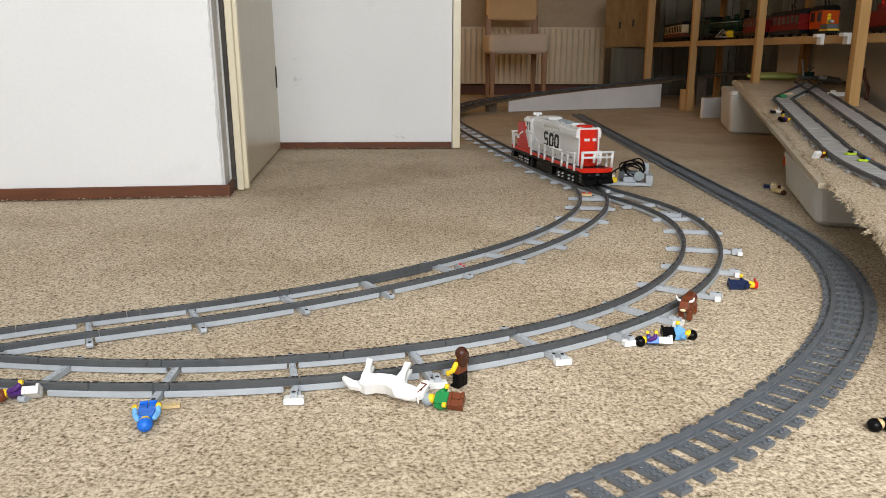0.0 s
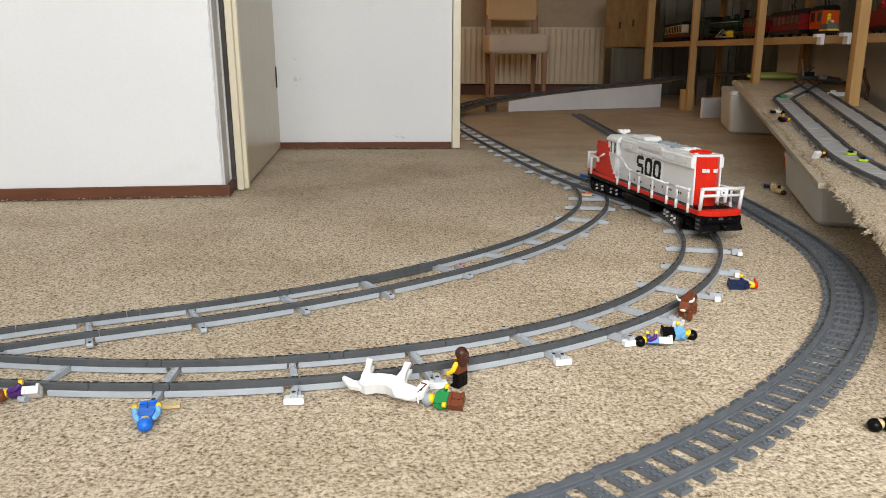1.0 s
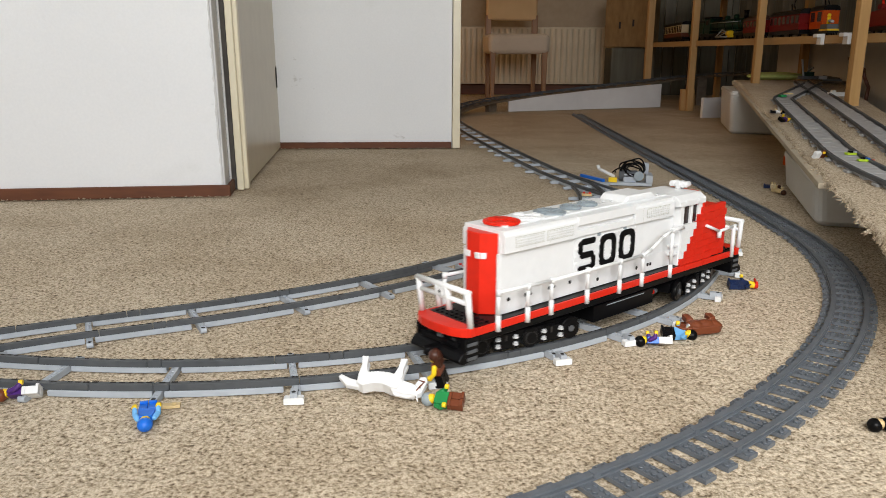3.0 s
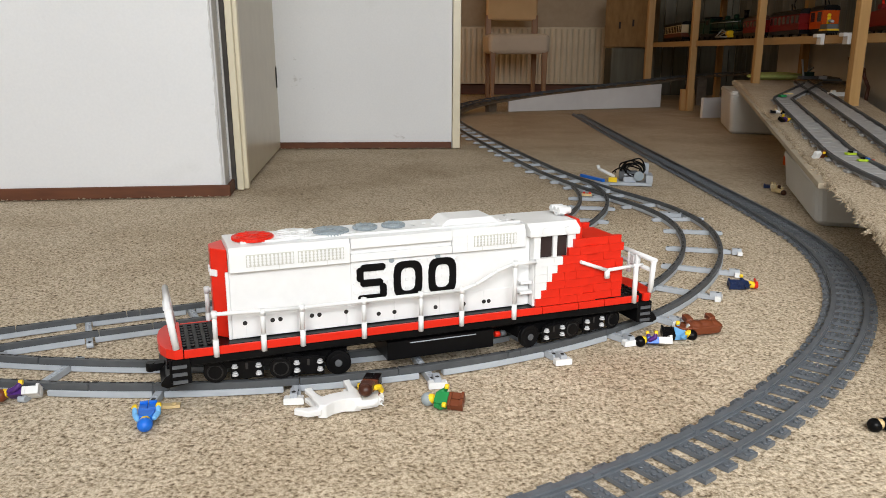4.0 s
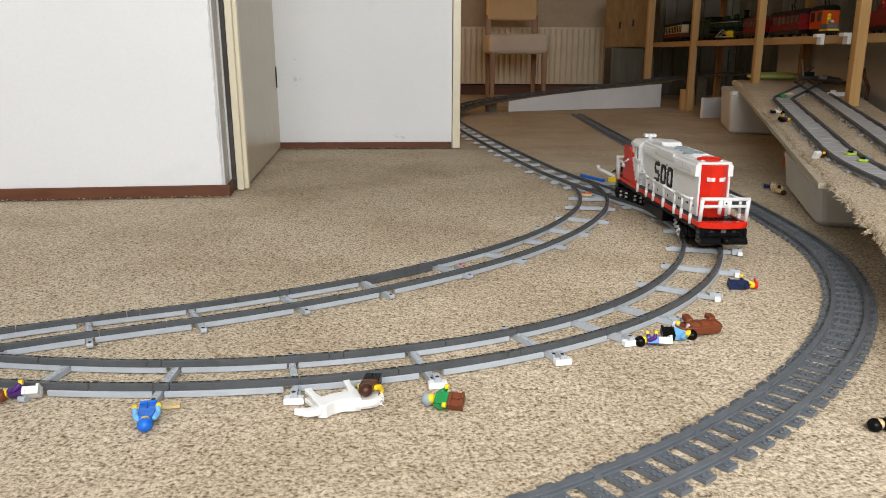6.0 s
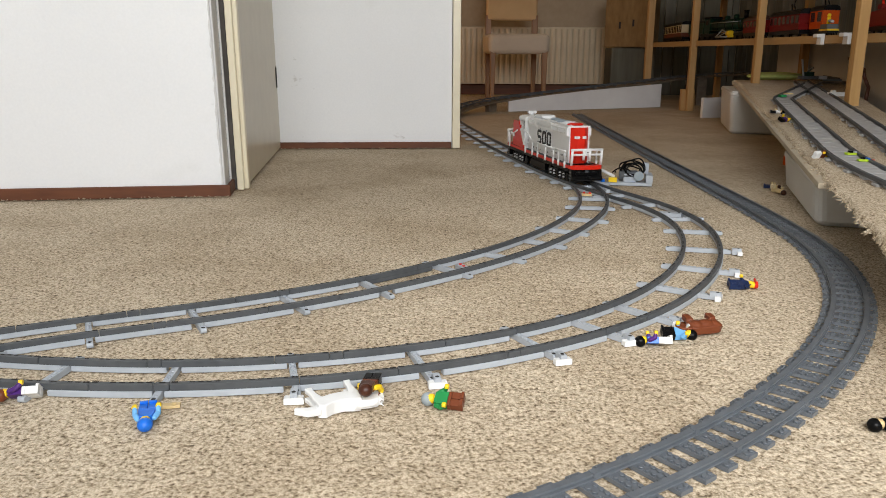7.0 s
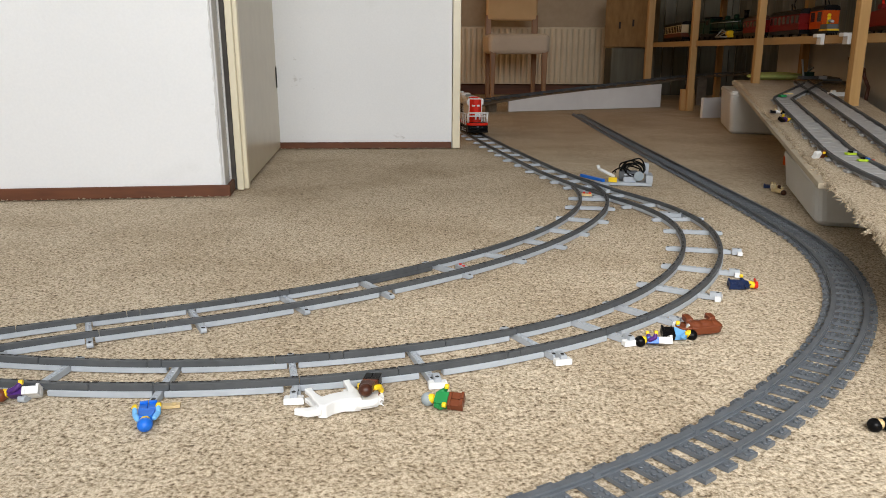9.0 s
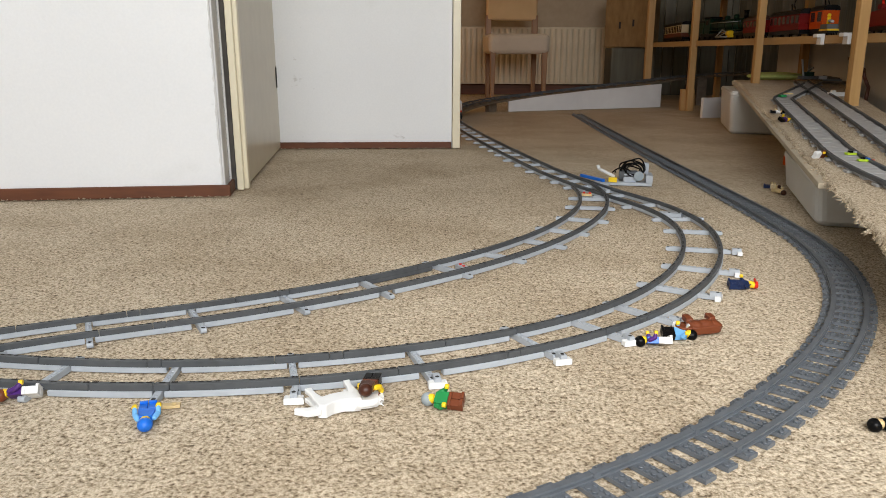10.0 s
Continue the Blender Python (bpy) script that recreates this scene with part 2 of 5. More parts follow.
# ---------------------------------------------------------------- track geometry
class Line:
    """A track's centre line: a start, a heading and (length, curvature) pieces; z by a rise."""

    def __init__(self, start, heading, pieces, rise=None, step=0.004):
        x, y, h, s = *start, heading, 0.0
        self.s, self.p, self.h = [0.0], [(x, y)], [h]
        for length, k in pieces:
            n = max(1, int(round(length / step)))
            d = length / n
            for _ in range(n):
                x, y = x + d * math.cos(h + k * d / 2), y + d * math.sin(h + k * d / 2)
                h, s = h + k * d, s + d
                self.s.append(s), self.p.append((x, y)), self.h.append(h)
        self.s, self.p, self.h = np.array(self.s), np.array(self.p), np.array(self.h)
        self.rise = rise or (lambda x, y, s: 0.0)
        self.length = s

    def at(self, s, off=0.0, up=0.0):
        """Point at s, off metres to the right of travel."""
        x, y, h = np.interp(s, self.s, self.p[:, 0]), np.interp(s, self.s, self.p[:, 1]), np.interp(s, self.s, self.h)
        X, Y = x + off * math.sin(h), y - off * math.cos(h)
        return Vector((X, Y, self.rise(X, Y, s) + up))

    def turn(self, s):
        return float(np.interp(s, self.s, self.h))

    def frame_at(self, s, off=0.0, up=0.0):
        return Matrix.Translation(self.at(s, off, up)) @ Matrix.Rotation(self.turn(s), 4, "Z")


def bar_along(line, s0, s1, off, w, z0, z1, mat, shape=None, step=0.012, profile=None):
    """A bar that follows the line from s0 to s1."""
    sh = shape or Shape()
    n = max(1, int(math.ceil((s1 - s0) / step)))
    prof = profile or [(-w / 2, z0), (w / 2, z0), (w / 2, z1), (-w / 2, z1)]
    k = len(prof)
    v = [line.at(s0 + (s1 - s0) * i / n, off + u, z) for i in range(n + 1) for u, z in prof]
    f = [tuple(range(k)), tuple(range(n * k, n * k + k))[::-1]]
    for i in range(n):
        for j in range(k):
            a, b = i * k + j, i * k + (j + 1) % k
            f.append((a, a + k, b + k, b))
    return sh.solid(v, f, mat)


GAUGE = 0.0628
BEAM = 0.0074          # height of one course of beams
MAIN = Line((-0.5573, 0.8063), -0.1748, [(0.1794, 0.6705), (0.5009, 1.1234), (0.3239, 1.3888), (0.4121, 1.1086), (0.3391, 1.6043), (0.5725, -0.3516), (1.3411, -0.0414), (0.4053, -0.0197), (0.9322, -1.3323), (1.1653, 0), (1.0538, -2.1909), (1.1653, 0)],
            rise=lambda x, y, s: 0.0 if s < 4.155 else min(0.212, (s - 4.155) * 0.0805))
BRANCH = Line((-0.608, 0.8466), 0.5546, [(0.2563, -0.5222), (0.5678, 0.7032), (0.4613, 0.8573), (0.4645, 1.2394), (0.0507, -0.0158)])
OUTER = Line((-0.1073, 0.4483), 0.356, [(0.8164, 0.7909), (0.5824, 0.8673), (0.35, 0.145), (0.7329, 0.0), (1.2164, -0.012), (0.74, 0.0)])


# ---------------------------------------------------------------- floor, walls, ceiling
def build_floor():
    rng = np.random.default_rng(4)
    x0, x1, y0, y1, d = -0.80, 0.86, 0.44, 1.70, 0.0034
    nx, ny = int((x1 - x0) / d), int((y1 - y0) / d)
    a = rng.random((ny + 1, nx + 1))
    for _ in range(1):
        a = (a + np.roll(a, 1, 0) + np.roll(a, 1, 1) + np.roll(a, -1, 0) + np.roll(a, -1, 1)) / 5
    z = -0.0022 * np.clip((a - 0.25) / 0.5, 0, 1)
    z[0, :] = z[-1, :] = z[:, 0] = z[:, -1] = -0.002
    X, Y = np.meshgrid(np.linspace(x0, x1, nx + 1), np.linspace(y0, y1, ny + 1))
    j = d * 0.3
    X[1:-1, 1:-1] += rng.uniform(-j, j, (ny - 1, nx - 1))
    Y[1:-1, 1:-1] += rng.uniform(-j, j, (ny - 1, nx - 1))
    v = np.stack([X, Y, z], -1).reshape(-1, 3)
    i = np.arange(ny * (nx + 1)).reshape(ny, nx + 1)[:, :-1].ravel()
    f = np.stack([i, i + 1, i + nx + 2, i + nx + 1], -1)
    n0 = len(v)
    rim = [(-3.2, -1.9), (2.6, -1.9), (2.6, 7.2), (-3.2, 7.2), (x0, y0), (x1, y0), (x1, y1), (x0, y1)]
    v = v.tolist() + [(x, y, -0.002) for x, y in rim]
    f = f.tolist() + [[n0 + k for k in q] for q in ((0, 1, 5, 4), (1, 2, 6, 5), (2, 3, 7, 6), (3, 0, 4, 7))]
    me = bpy.data.meshes.new("floor")
    me.from_pydata(v, [], f)
    me.materials.append(M_CARPET)
    me.polygons.foreach_set("use_smooth", [True] * len(f))
    me.update()
    return tagged(new("floor", me), "beige speckled cut-pile carpet covering the whole floor", "carpet", kind="structure")


def wall(name, x0, x1, y0, y1, z0, z1, mat, label, m=None, bevel=0.0):
    s = Shape().box(x0, x1, y0, y1, z0, z1, mat, m)
    return tagged(s.thing(name, None, bevel), label, "wall", kind="structure")


def between(a, b):
    """A frame with its x axis along the floor from a to b."""
    a, b = Vector((*a, 0)), Vector((*b, 0))
    return Matrix.Translation(a) @ Matrix.Rotation(math.atan2(b.y - a.y, b.x - a.x), 4, "Z"), (b - a).length


H = 2.5
build_floor()
W1, W1L = between((-3.0, 1.566), (-0.545, 1.914))
LEAN = 0.015          # the old wall end and the door frame are out of plumb
s = Shape().prism([(0, 0), (W1L, 0), (W1L - LEAN * H, H), (0, H)], 0.0, 0.115, M_WALL, "y", W1)
tagged(s.thing("wall_near", None, 0.004), "white painted plaster wall with a rough-edged corner", "wall", kind="structure")
s = Shape().prism([(W1L + 0.0004, 0), (W1L + 0.007, 0), (W1L + 0.007 - LEAN * H, H), (W1L + 0.0004 - LEAN * H, H)], 0.004, 0.106, M_PLASTER, "y", W1)
s.prism([(W1L + 0.0072, 0), (W1L + 0.0130, 0), (W1L + 0.0130 - LEAN * H, H), (W1L + 0.0072 - LEAN * H, H)], 0.082, 0.106, M_PLASTER, "y", W1)
tagged(s.thing("wall_reveal", None, 0.003), "bare grey plaster reveal beside the door frame", "wall", kind="structure")
rag = random.Random(21)
edge = [(W1L + 0.0012, 0.0295), (W1L + 0.0012 - LEAN * (H - 0.01), H - 0.01)]
z = H - 0.01
while z > 0.05:
    edge.append((W1L - LEAN * z - 0.0004 - 0.0046 * rag.random() ** 2 - (0.003 if rag.random() < 0.12 else 0), z))
    z -= 0.006 + 0.020 * rag.random()
edge.append((W1L - 0.002, 0.0295))
s = Shape().prism(edge, -0.0012, -0.0003, M_PLASTER, "y", W1)
tagged(s.thing("wall_edge"), "ragged grey plaster edge of the painted wall", "wall", kind="structure")
s = Shape().box(-0.2, W1L + 0.014, -0.010, -0.001, 0, 0.0285, M_SKIRT, W1).box(W1L + 0.0105, W1L + 0.019, -0.010, 0.100, 0, 0.0285, M_SKIRT, W1)
tagged(s.thing("baseboard", None, 0.002), "red-brown stained wooden baseboard with a scuffed top edge", "baseboard", kind="structure")

W2, W2L = between((-3.0, 2.70), (0.030, 2.932))
s = Shape().prism([(0, 0), (W2L, 0), (W2L, 0.12), (0, 0.12)], 0.0, H, M_WALL, m=W2)
tagged(s.thing("wall_middle"), "white painted plaster wall beside the doorway", "wall", kind="structure")
s = Shape().box(0, W2L - 0.002, -0.012, -0.002, 0, 0.0235, M_SKIRT, W2)
tagged(s.thing("baseboard", None, 0.002), "low red-brown stained wooden baseboard", "baseboard", kind="structure")
s = Shape().box(W2L + 0.002, W2L + 0.030, -0.016, 0.135, 0, H, M_CREAM, W2)
tagged(s.thing("trim", None, 0.002), "cream painted wooden trim on the wall's end", "trim", kind="structure")

# Left wall is out of view; its opening is assumed for the fill lamp.
for nm, b in (("front", (-1.9, 4.1, 0, H)), ("rear", (5.9, 7.2, 0, H)), ("sill", (4.103, 5.897, 0, 0.95)), ("head", (4.103, 5.897, 2.25, H))):
    wall("wall_left_" + nm, -3.2, -3.0, b[0], b[1], b[2], b[3], M_WALL, "white painted plaster wall")
wall("wall_right", 2.45, 2.6, -1.9, 7.2, 0, H, M_PANEL, "grey weathered wooden panelling behind the shelves")
wall("wall_back", -3.0, 2.45, 6.75, 6.9, 0, H, M_BACKWALL, "cream painted wall behind the radiator")
s = Shape().box(-3.0, 2.45, 6.730, 6.748, 0, 0.085, M_SKIRT)
tagged(s.thing("baseboard", None, 0.003), "dark brown wooden baseboard", "baseboard", kind="structure")
tagged(Shape().box(-3.2, 2.6, -1.9, 7.2, H + 0.003, H + 0.12, M_CEIL).thing("ceiling"), "white painted ceiling", "ceiling", kind="structure")
# the window wall behind the camera
for nm, b in (("sill", (-3.0, 2.45, 0, 0.85)), ("head", (-3.0, 2.45, 2.3, H)), ("side", (-3.0, -0.88, 0.853, 2.297)), ("pier", (2.0, 2.45, 0.853, 2.297))):
    wall("wall_window_" + nm, b[0], b[1], -1.88, -1.75, b[2], b[3], M_WALL, "white painted plaster wall round the window")


def build_edge_tufts():
    """Loose pile standing up along the foot of the baseboards."""
    rnd = random.Random(5)
    s = Shape()
    for m, a, b, y in ((W1, 0.9, W1L + 0.012, -0.0105), (W2, 1.3, W2L - 0.01, -0.0125)):
        for _ in range(int((b - a) * 150)):
            p = Vector((a + (b - a) * rnd.random(), y - 0.005 * rnd.random(), 0.0))
            q = p + Vector((0.005 * rnd.uniform(-1, 1), -0.003 * rnd.random(), 0.0015 + 0.0035 * rnd.random() ** 2))
            s.rod(m @ p, m @ q, 0.0016, M_CARPET, 4, 0.0008)
    tagged(s.thing("carpet_tufts"), "loose beige carpet pile along the baseboards", "carpet pile", kind="stuff")


build_edge_tufts()


def build_door():
    door = empty("door_1", Matrix.Translation((-0.5145, 2.045, 0)) @ Matrix.Rotation(-LEAN, 4, "Y") @ Matrix.Rotation(math.atan2(0.85, -0.085), 4, "Z"))
    tagged(door, "beige painted flush door standing wide open", "door", kind="structure")
    part("leaf", Shape().box(0.012, 0.855, 0.0, 0.038, 0.006, 2.03, M_DOOR), door, 0.002)
    part("lock_plate", Shape().box(0.812, 0.834, -0.0025, -0.0005, 0.222, 0.296, M_DARK), door, 0.0005, "dark metal lock plate")
    # The third box is the dark strip that paints the gap's shade.
    fr = Shape().box(-0.028, 0.0, -0.006, 0.012, 0, H, M_CREAM).box(-0.045, -0.029, 0.004, 0.0215, 0, H, M_CREAM).box(-0.042, -0.029, 0.0220, 0.056, 0.002, H, M_GAP)
    part("frame", fr, door, 0.002, "cream painted wooden door frame with a dark strip for the gap's shade")
    return door


build_door()


# ---------------------------------------------------------------- toy track
def beam_along(line, s0, s1, off, w, z0, z1, mat, shape=None, step=0.03):
    """A rounded beam that follows the line: its ends are half round, its edges eased."""
    sh = shape or Shape()
    r, e = (z1 - z0) / 2, 0.0006
    zc = (z0 + z1) / 2
    ends = [(0.0, 0.80), (0.0004, 0.92), (0.0010, 0.985), (0.0030, 1.0)]
    n = max(1, int(math.ceil((s1 - s0 - 0.006) / step)))
    secs = [(s0 + d, k) for d, k in ends] + [(s0 + 0.003 + (s1 - s0 - 0.006) * i / n, 1.0) for i in range(1, n)] + [(s1 - d, k) for d, k in ends[::-1]]
    v, f = [], []
    for sp, k in secs:
        h = r * k
        for u, z in ((-w / 2 + e, -h), (w / 2 - e, -h), (w / 2, -h + e * k), (w / 2, h - e * k), (w / 2 - e, h), (-w / 2 + e, h), (-w / 2, h - e * k), (-w / 2, -h + e * k)):
            v.append(line.at(sp, off + u, zc + z))
    f = [tuple(range(8)), tuple(range(len(v) - 8, len(v)))[::-1]]
    for i in range(len(secs) - 1):
        for j in range(8):
            p, q = i * 8 + j, i * 8 + (j + 1) % 8
            f.append((p, p + 8, q + 8, q))
    return sh.solid(v, f, mat)


def rail_shape(line, s0, s1, off, z0, z1, seed=0):
    """One rail brick, with the row of dark pin openings along the far edge of its top."""
    rnd = random.Random(seed)
    e = min(0.0007, (s1 - s0) / 6)
    w = 0.0076
    prof = [(-w / 2, z0), (w / 2, z0), (w / 2, z1 - 0.0005), (w / 2 - 0.0005, z1), (-w / 2 + 0.0005, z1), (-w / 2, z1 - 0.0005)]
    sh = bar_along(line, s0 + e, s1 - e, off, w, z0, z1, P_RAIL, step=0.04, profile=prof)
    for a, b in ((s0, s0 + e), (s1 - e, s1)):
        bar_along(line, a, b, off, w - 0.001, z0, z1 - 0.0005, P_RAIL, sh)
    n = max(1, int((s1 - s0) / 0.008))
    for i in range(n):
        c = s0 + (i + 0.5) * (s1 - s0) / n
        end = i in (0, n - 1)
        if end or rnd.random() < 0.62:
            hl = 0.0030 if end else 0.0020 + 0.0010 * rnd.random()
            bar_along(line, c - hl, c + hl, off - 0.0016, 0.0030 if end else 0.0022, z1 - 0.0004, z1 + 0.0003, M_DARK, sh)
    return sh


def sleeper_mesh(length, studs):
    h, r = BEAM, BEAM / 2
    y = length / 2
    side = [(-y + r, 0), (y - r, 0), (y - 0.0011, 0.0011), (y, r), (y - 0.0011, h - 0.0011), (y - r, h), (-y + r, h), (-y + 0.0011, h - 0.0011), (-y, r), (-y + 0.0011, 0.0011)]
    sh = Shape().prism(side, -0.0038, 0.0038, P_LTGREY, "x")
    n = int(length / 0.008)
    if studs:
        for i in range(n):
            q = -length / 2 + 0.004 + i * 0.008
            if abs(abs(q) - GAUGE / 2) > 0.007 and 0 < i < n - 1:
                sh.cyl((0, q, h), 0.0023, 0.0011, P_LTGREY, n=6)
    sh.cyl((0, y - 0.0045, h - 0.0002), 0.0024, 0.0005, M_DARK, n=8)
    sh.cyl((0, -y + 0.0045, h - 0.0002), 0.0024, 0.0005, M_DARK, n=8)
    return sh.mesh("sleeper")


def build_track(name, line, s0, s1, label, sleepers, caps=(), joints=0.128, z0=0.0, sleeper_len=0.106, shift=0.0, drop=0.0, beams=True, cut=None, plate=None):
    track = tagged(empty(name), label, "toy track", "toy railway tracks")
    base = z0
    k = 0
    for off in (-GAUGE / 2, GAUGE / 2):
        s = s0 + (0.05 if off > 0 else 0.0)
        turn = 0 if off < 0 else 2
        while s < s1 - 0.02:
            length = joints * (0.8, 1.0, 0.125, 1.0, 0.5, 0.125, 1.0)[turn % 7]
            e = min(s1, s + length)
            if cut is None or not cut(line.at((s + e) / 2, off)):
                part("rail", rail_shape(line, s + 0.0003, e - 0.0003, off, base + BEAM, base + 2 * BEAM - drop - 0.0003 * (k % 2), k), track)
            s, turn, k = e, turn + 1, k + 1
    me = plate or sleeper_mesh(sleeper_len, True)
    for i, s in enumerate(sleepers):
        p = line.at(s)
        slope = math.atan2(line.at(s + 0.03).z - line.at(s - 0.03).z, 0.06)
        piece("sleeper", me, track, line.frame_at(s, shift + 0.004 * ((i * 7) % 5 - 2) / 2, base) @ Matrix.Rotation(-slope, 4, "Y") @ Matrix.Rotation(radians(((i * 37) % 7 - 3) * 1.2), 4, "Z"))
    if beams:
        for a, b in zip(sleepers[:-1], sleepers[1:]):
            for off in (-GAUGE / 2, GAUGE / 2):
                q = (int(a * 1000) * 7 + (3 if off > 0 else 0)) % 10
                g, h = (0.0058, 0.0062 + 0.0010 * q) if q < 8 else (0.016, 0.0062)
                grey = P_RAIL if name == "branch_track" and off < 0 and 0.5 < a < 0.7 else P_LTGREY
                part("beam", beam_along(line, a + g, b - h, off + (0.0012 if off > 0 else -0.0004), 0.0076, base + 0.0002, base + BEAM - 0.0002, grey), track)
    cap = Shape().prism([(-0.0102, 0.0006), (-0.0094, 0), (0.0094, 0), (0.0102, 0.0006), (0.0102, 0.0062), (0.0092, 0.0072), (-0.0092, 0.0072), (-0.0102, 0.0062)], -0.004, 0.004, P_WHITE, "y")
    cap.box(-0.0037, 0.0037, -0.0030, 0.0042, 0.0073, 0.0118, P_LTGREY).box(-0.0037, 0.0037, 0.0043, 0.0125, 0.0005, 0.0118, P_LTGREY).cyl((0, 0.0020, 0.0116), 0.0023, 0.0005, M_DARK, n=8)
    cap = cap.mesh("foot_brick")
    for s in caps:
        piece("foot_brick", cap, track, line.frame_at(s, shift + sleeper_len / 2 + 0.0085, base + 0.0002) @ Matrix.Rotation((-0.45 if s < 0.82 else 0.12) * line.turn(s), 4, "Z"))
    return track


AB_SLEEPERS = [0.03, 0.135, 0.263, 0.396, 0.538, 0.686, 0.788, 0.886, 1.018, 1.155, 1.293, 1.444, 1.566, 1.723, 1.854]
EF_SLEEPERS = [1.994, 2.087, 2.176, 2.28, 2.417, 2.533, 2.663, 2.787, 2.909, 3.04, 3.172, 3.303, 3.435, 3.567, 3.699, 3.83, 3.962, 4.094]
main_track = build_track("curved_track", MAIN, 0.0, 4.155, "dark grey curved toy rails on light grey brick sleepers",
                         AB_SLEEPERS + EF_SLEEPERS, [0.396, 0.538, 0.686, 0.788, 0.886, 1.018, 1.155, 1.293], sleeper_len=0.114, shift=-0.002)
branch_track = build_track("branch_track", BRANCH, 0.0, 1.763, "dark grey curved toy rails branching off at the switch",
                           [0.061, 0.183, 0.313, 0.446, 0.578, 0.73, 0.855, 0.986, 1.1, 1.224, 1.363, 1.479], sleeper_len=0.114, shift=-0.002, drop=0.0006,
                           cut=lambda p: p.y > 2.047)
upper_track = build_track("ramp_track", MAIN, 4.175, MAIN.length - 0.02, "dark grey toy rails climbing a wooden ramp at the far end",
                          [4.205 + 0.08 * i for i in range(56)], joints=0.256, z0=0.012, sleeper_len=0.08, beams=False, plate=Shape().box(-0.006, 0.006, -0.034, 0.034, 0, 0.0092, P_DKGREY).mesh("sleeper"))
s = bar_along(MAIN, 4.155, MAIN.length, 0.0, 0.125, 0.001, 0.011, M_DKWOOD, step=0.05)
tagged(s.thing("ramp_board"), "long wooden strip carrying the climbing toy track", "board")
for i, sp in enumerate((4.81, 5.37, 5.93, 6.43, 6.94, 7.4)):
    p = MAIN.at(sp)
    b = Shape().box(-0.03, 0.03, -0.018, 0.018, 0, p.z, M_DKWOOD)
    tagged(b.thing("support_block", Matrix.Translation((p.x, p.y, 0)) @ Matrix.Rotation(MAIN.turn(sp), 4, "Z")), "plain wooden block propping up the track ramp", "block", "ramp supports")


def build_outer_track():
    track = tagged(empty("outer_track"), "slate grey wide plastic toy track with moulded studded sleepers", "toy track", "toy railway tracks")
    prof = [(-0.0042, 0.0042), (0.0042, 0.0042), (0.0042, 0.0060), (0.0016, 0.0064), (0.0016, 0.0074), (0.0032, 0.0080), (0.0032, 0.0100), (-0.0032, 0.0100), (-0.0032, 0.0080), (-0.0016, 0.0074), (-0.0016, 0.0064), (-0.0042, 0.0060)]
    for off in (-0.0212, 0.0212):
        s = 0.0
        while s < OUTER.length - 0.02:
            e = min(OUTER.length, s + 0.136)
            sh = bar_along(OUTER, s + 0.0003, e - 0.0003, off, 0, 0, 0, P_OUTER, profile=prof, step=0.017)
            bar_along(OUTER, s + 0.0007, s + 0.008, off, 0.0076, 0.0042, 0.0102, P_OUTER, sh)
            part("rail", sh, track)
            s = e
    sl = Shape().box(-0.0075, 0.0075, -0.0350, 0.0350, 0.0002, 0.0042, P_OUTER)
    for y in (-0.0305, -0.0105, -0.0035, 0.0035, 0.0105, 0.0305):
        for x in (-0.0038, 0.0038):
            sl.cyl((x, y, 0.0042), 0.0023, 0.0016, P_OUTER, n=6)
    me = sl.mesh("sleeper")
    n = int(OUTER.length / 0.0310)
    for i in range(n):
        piece("sleeper", me, track, OUTER.frame_at(0.0155 + i * 0.0310))
    return track


build_outer_track()


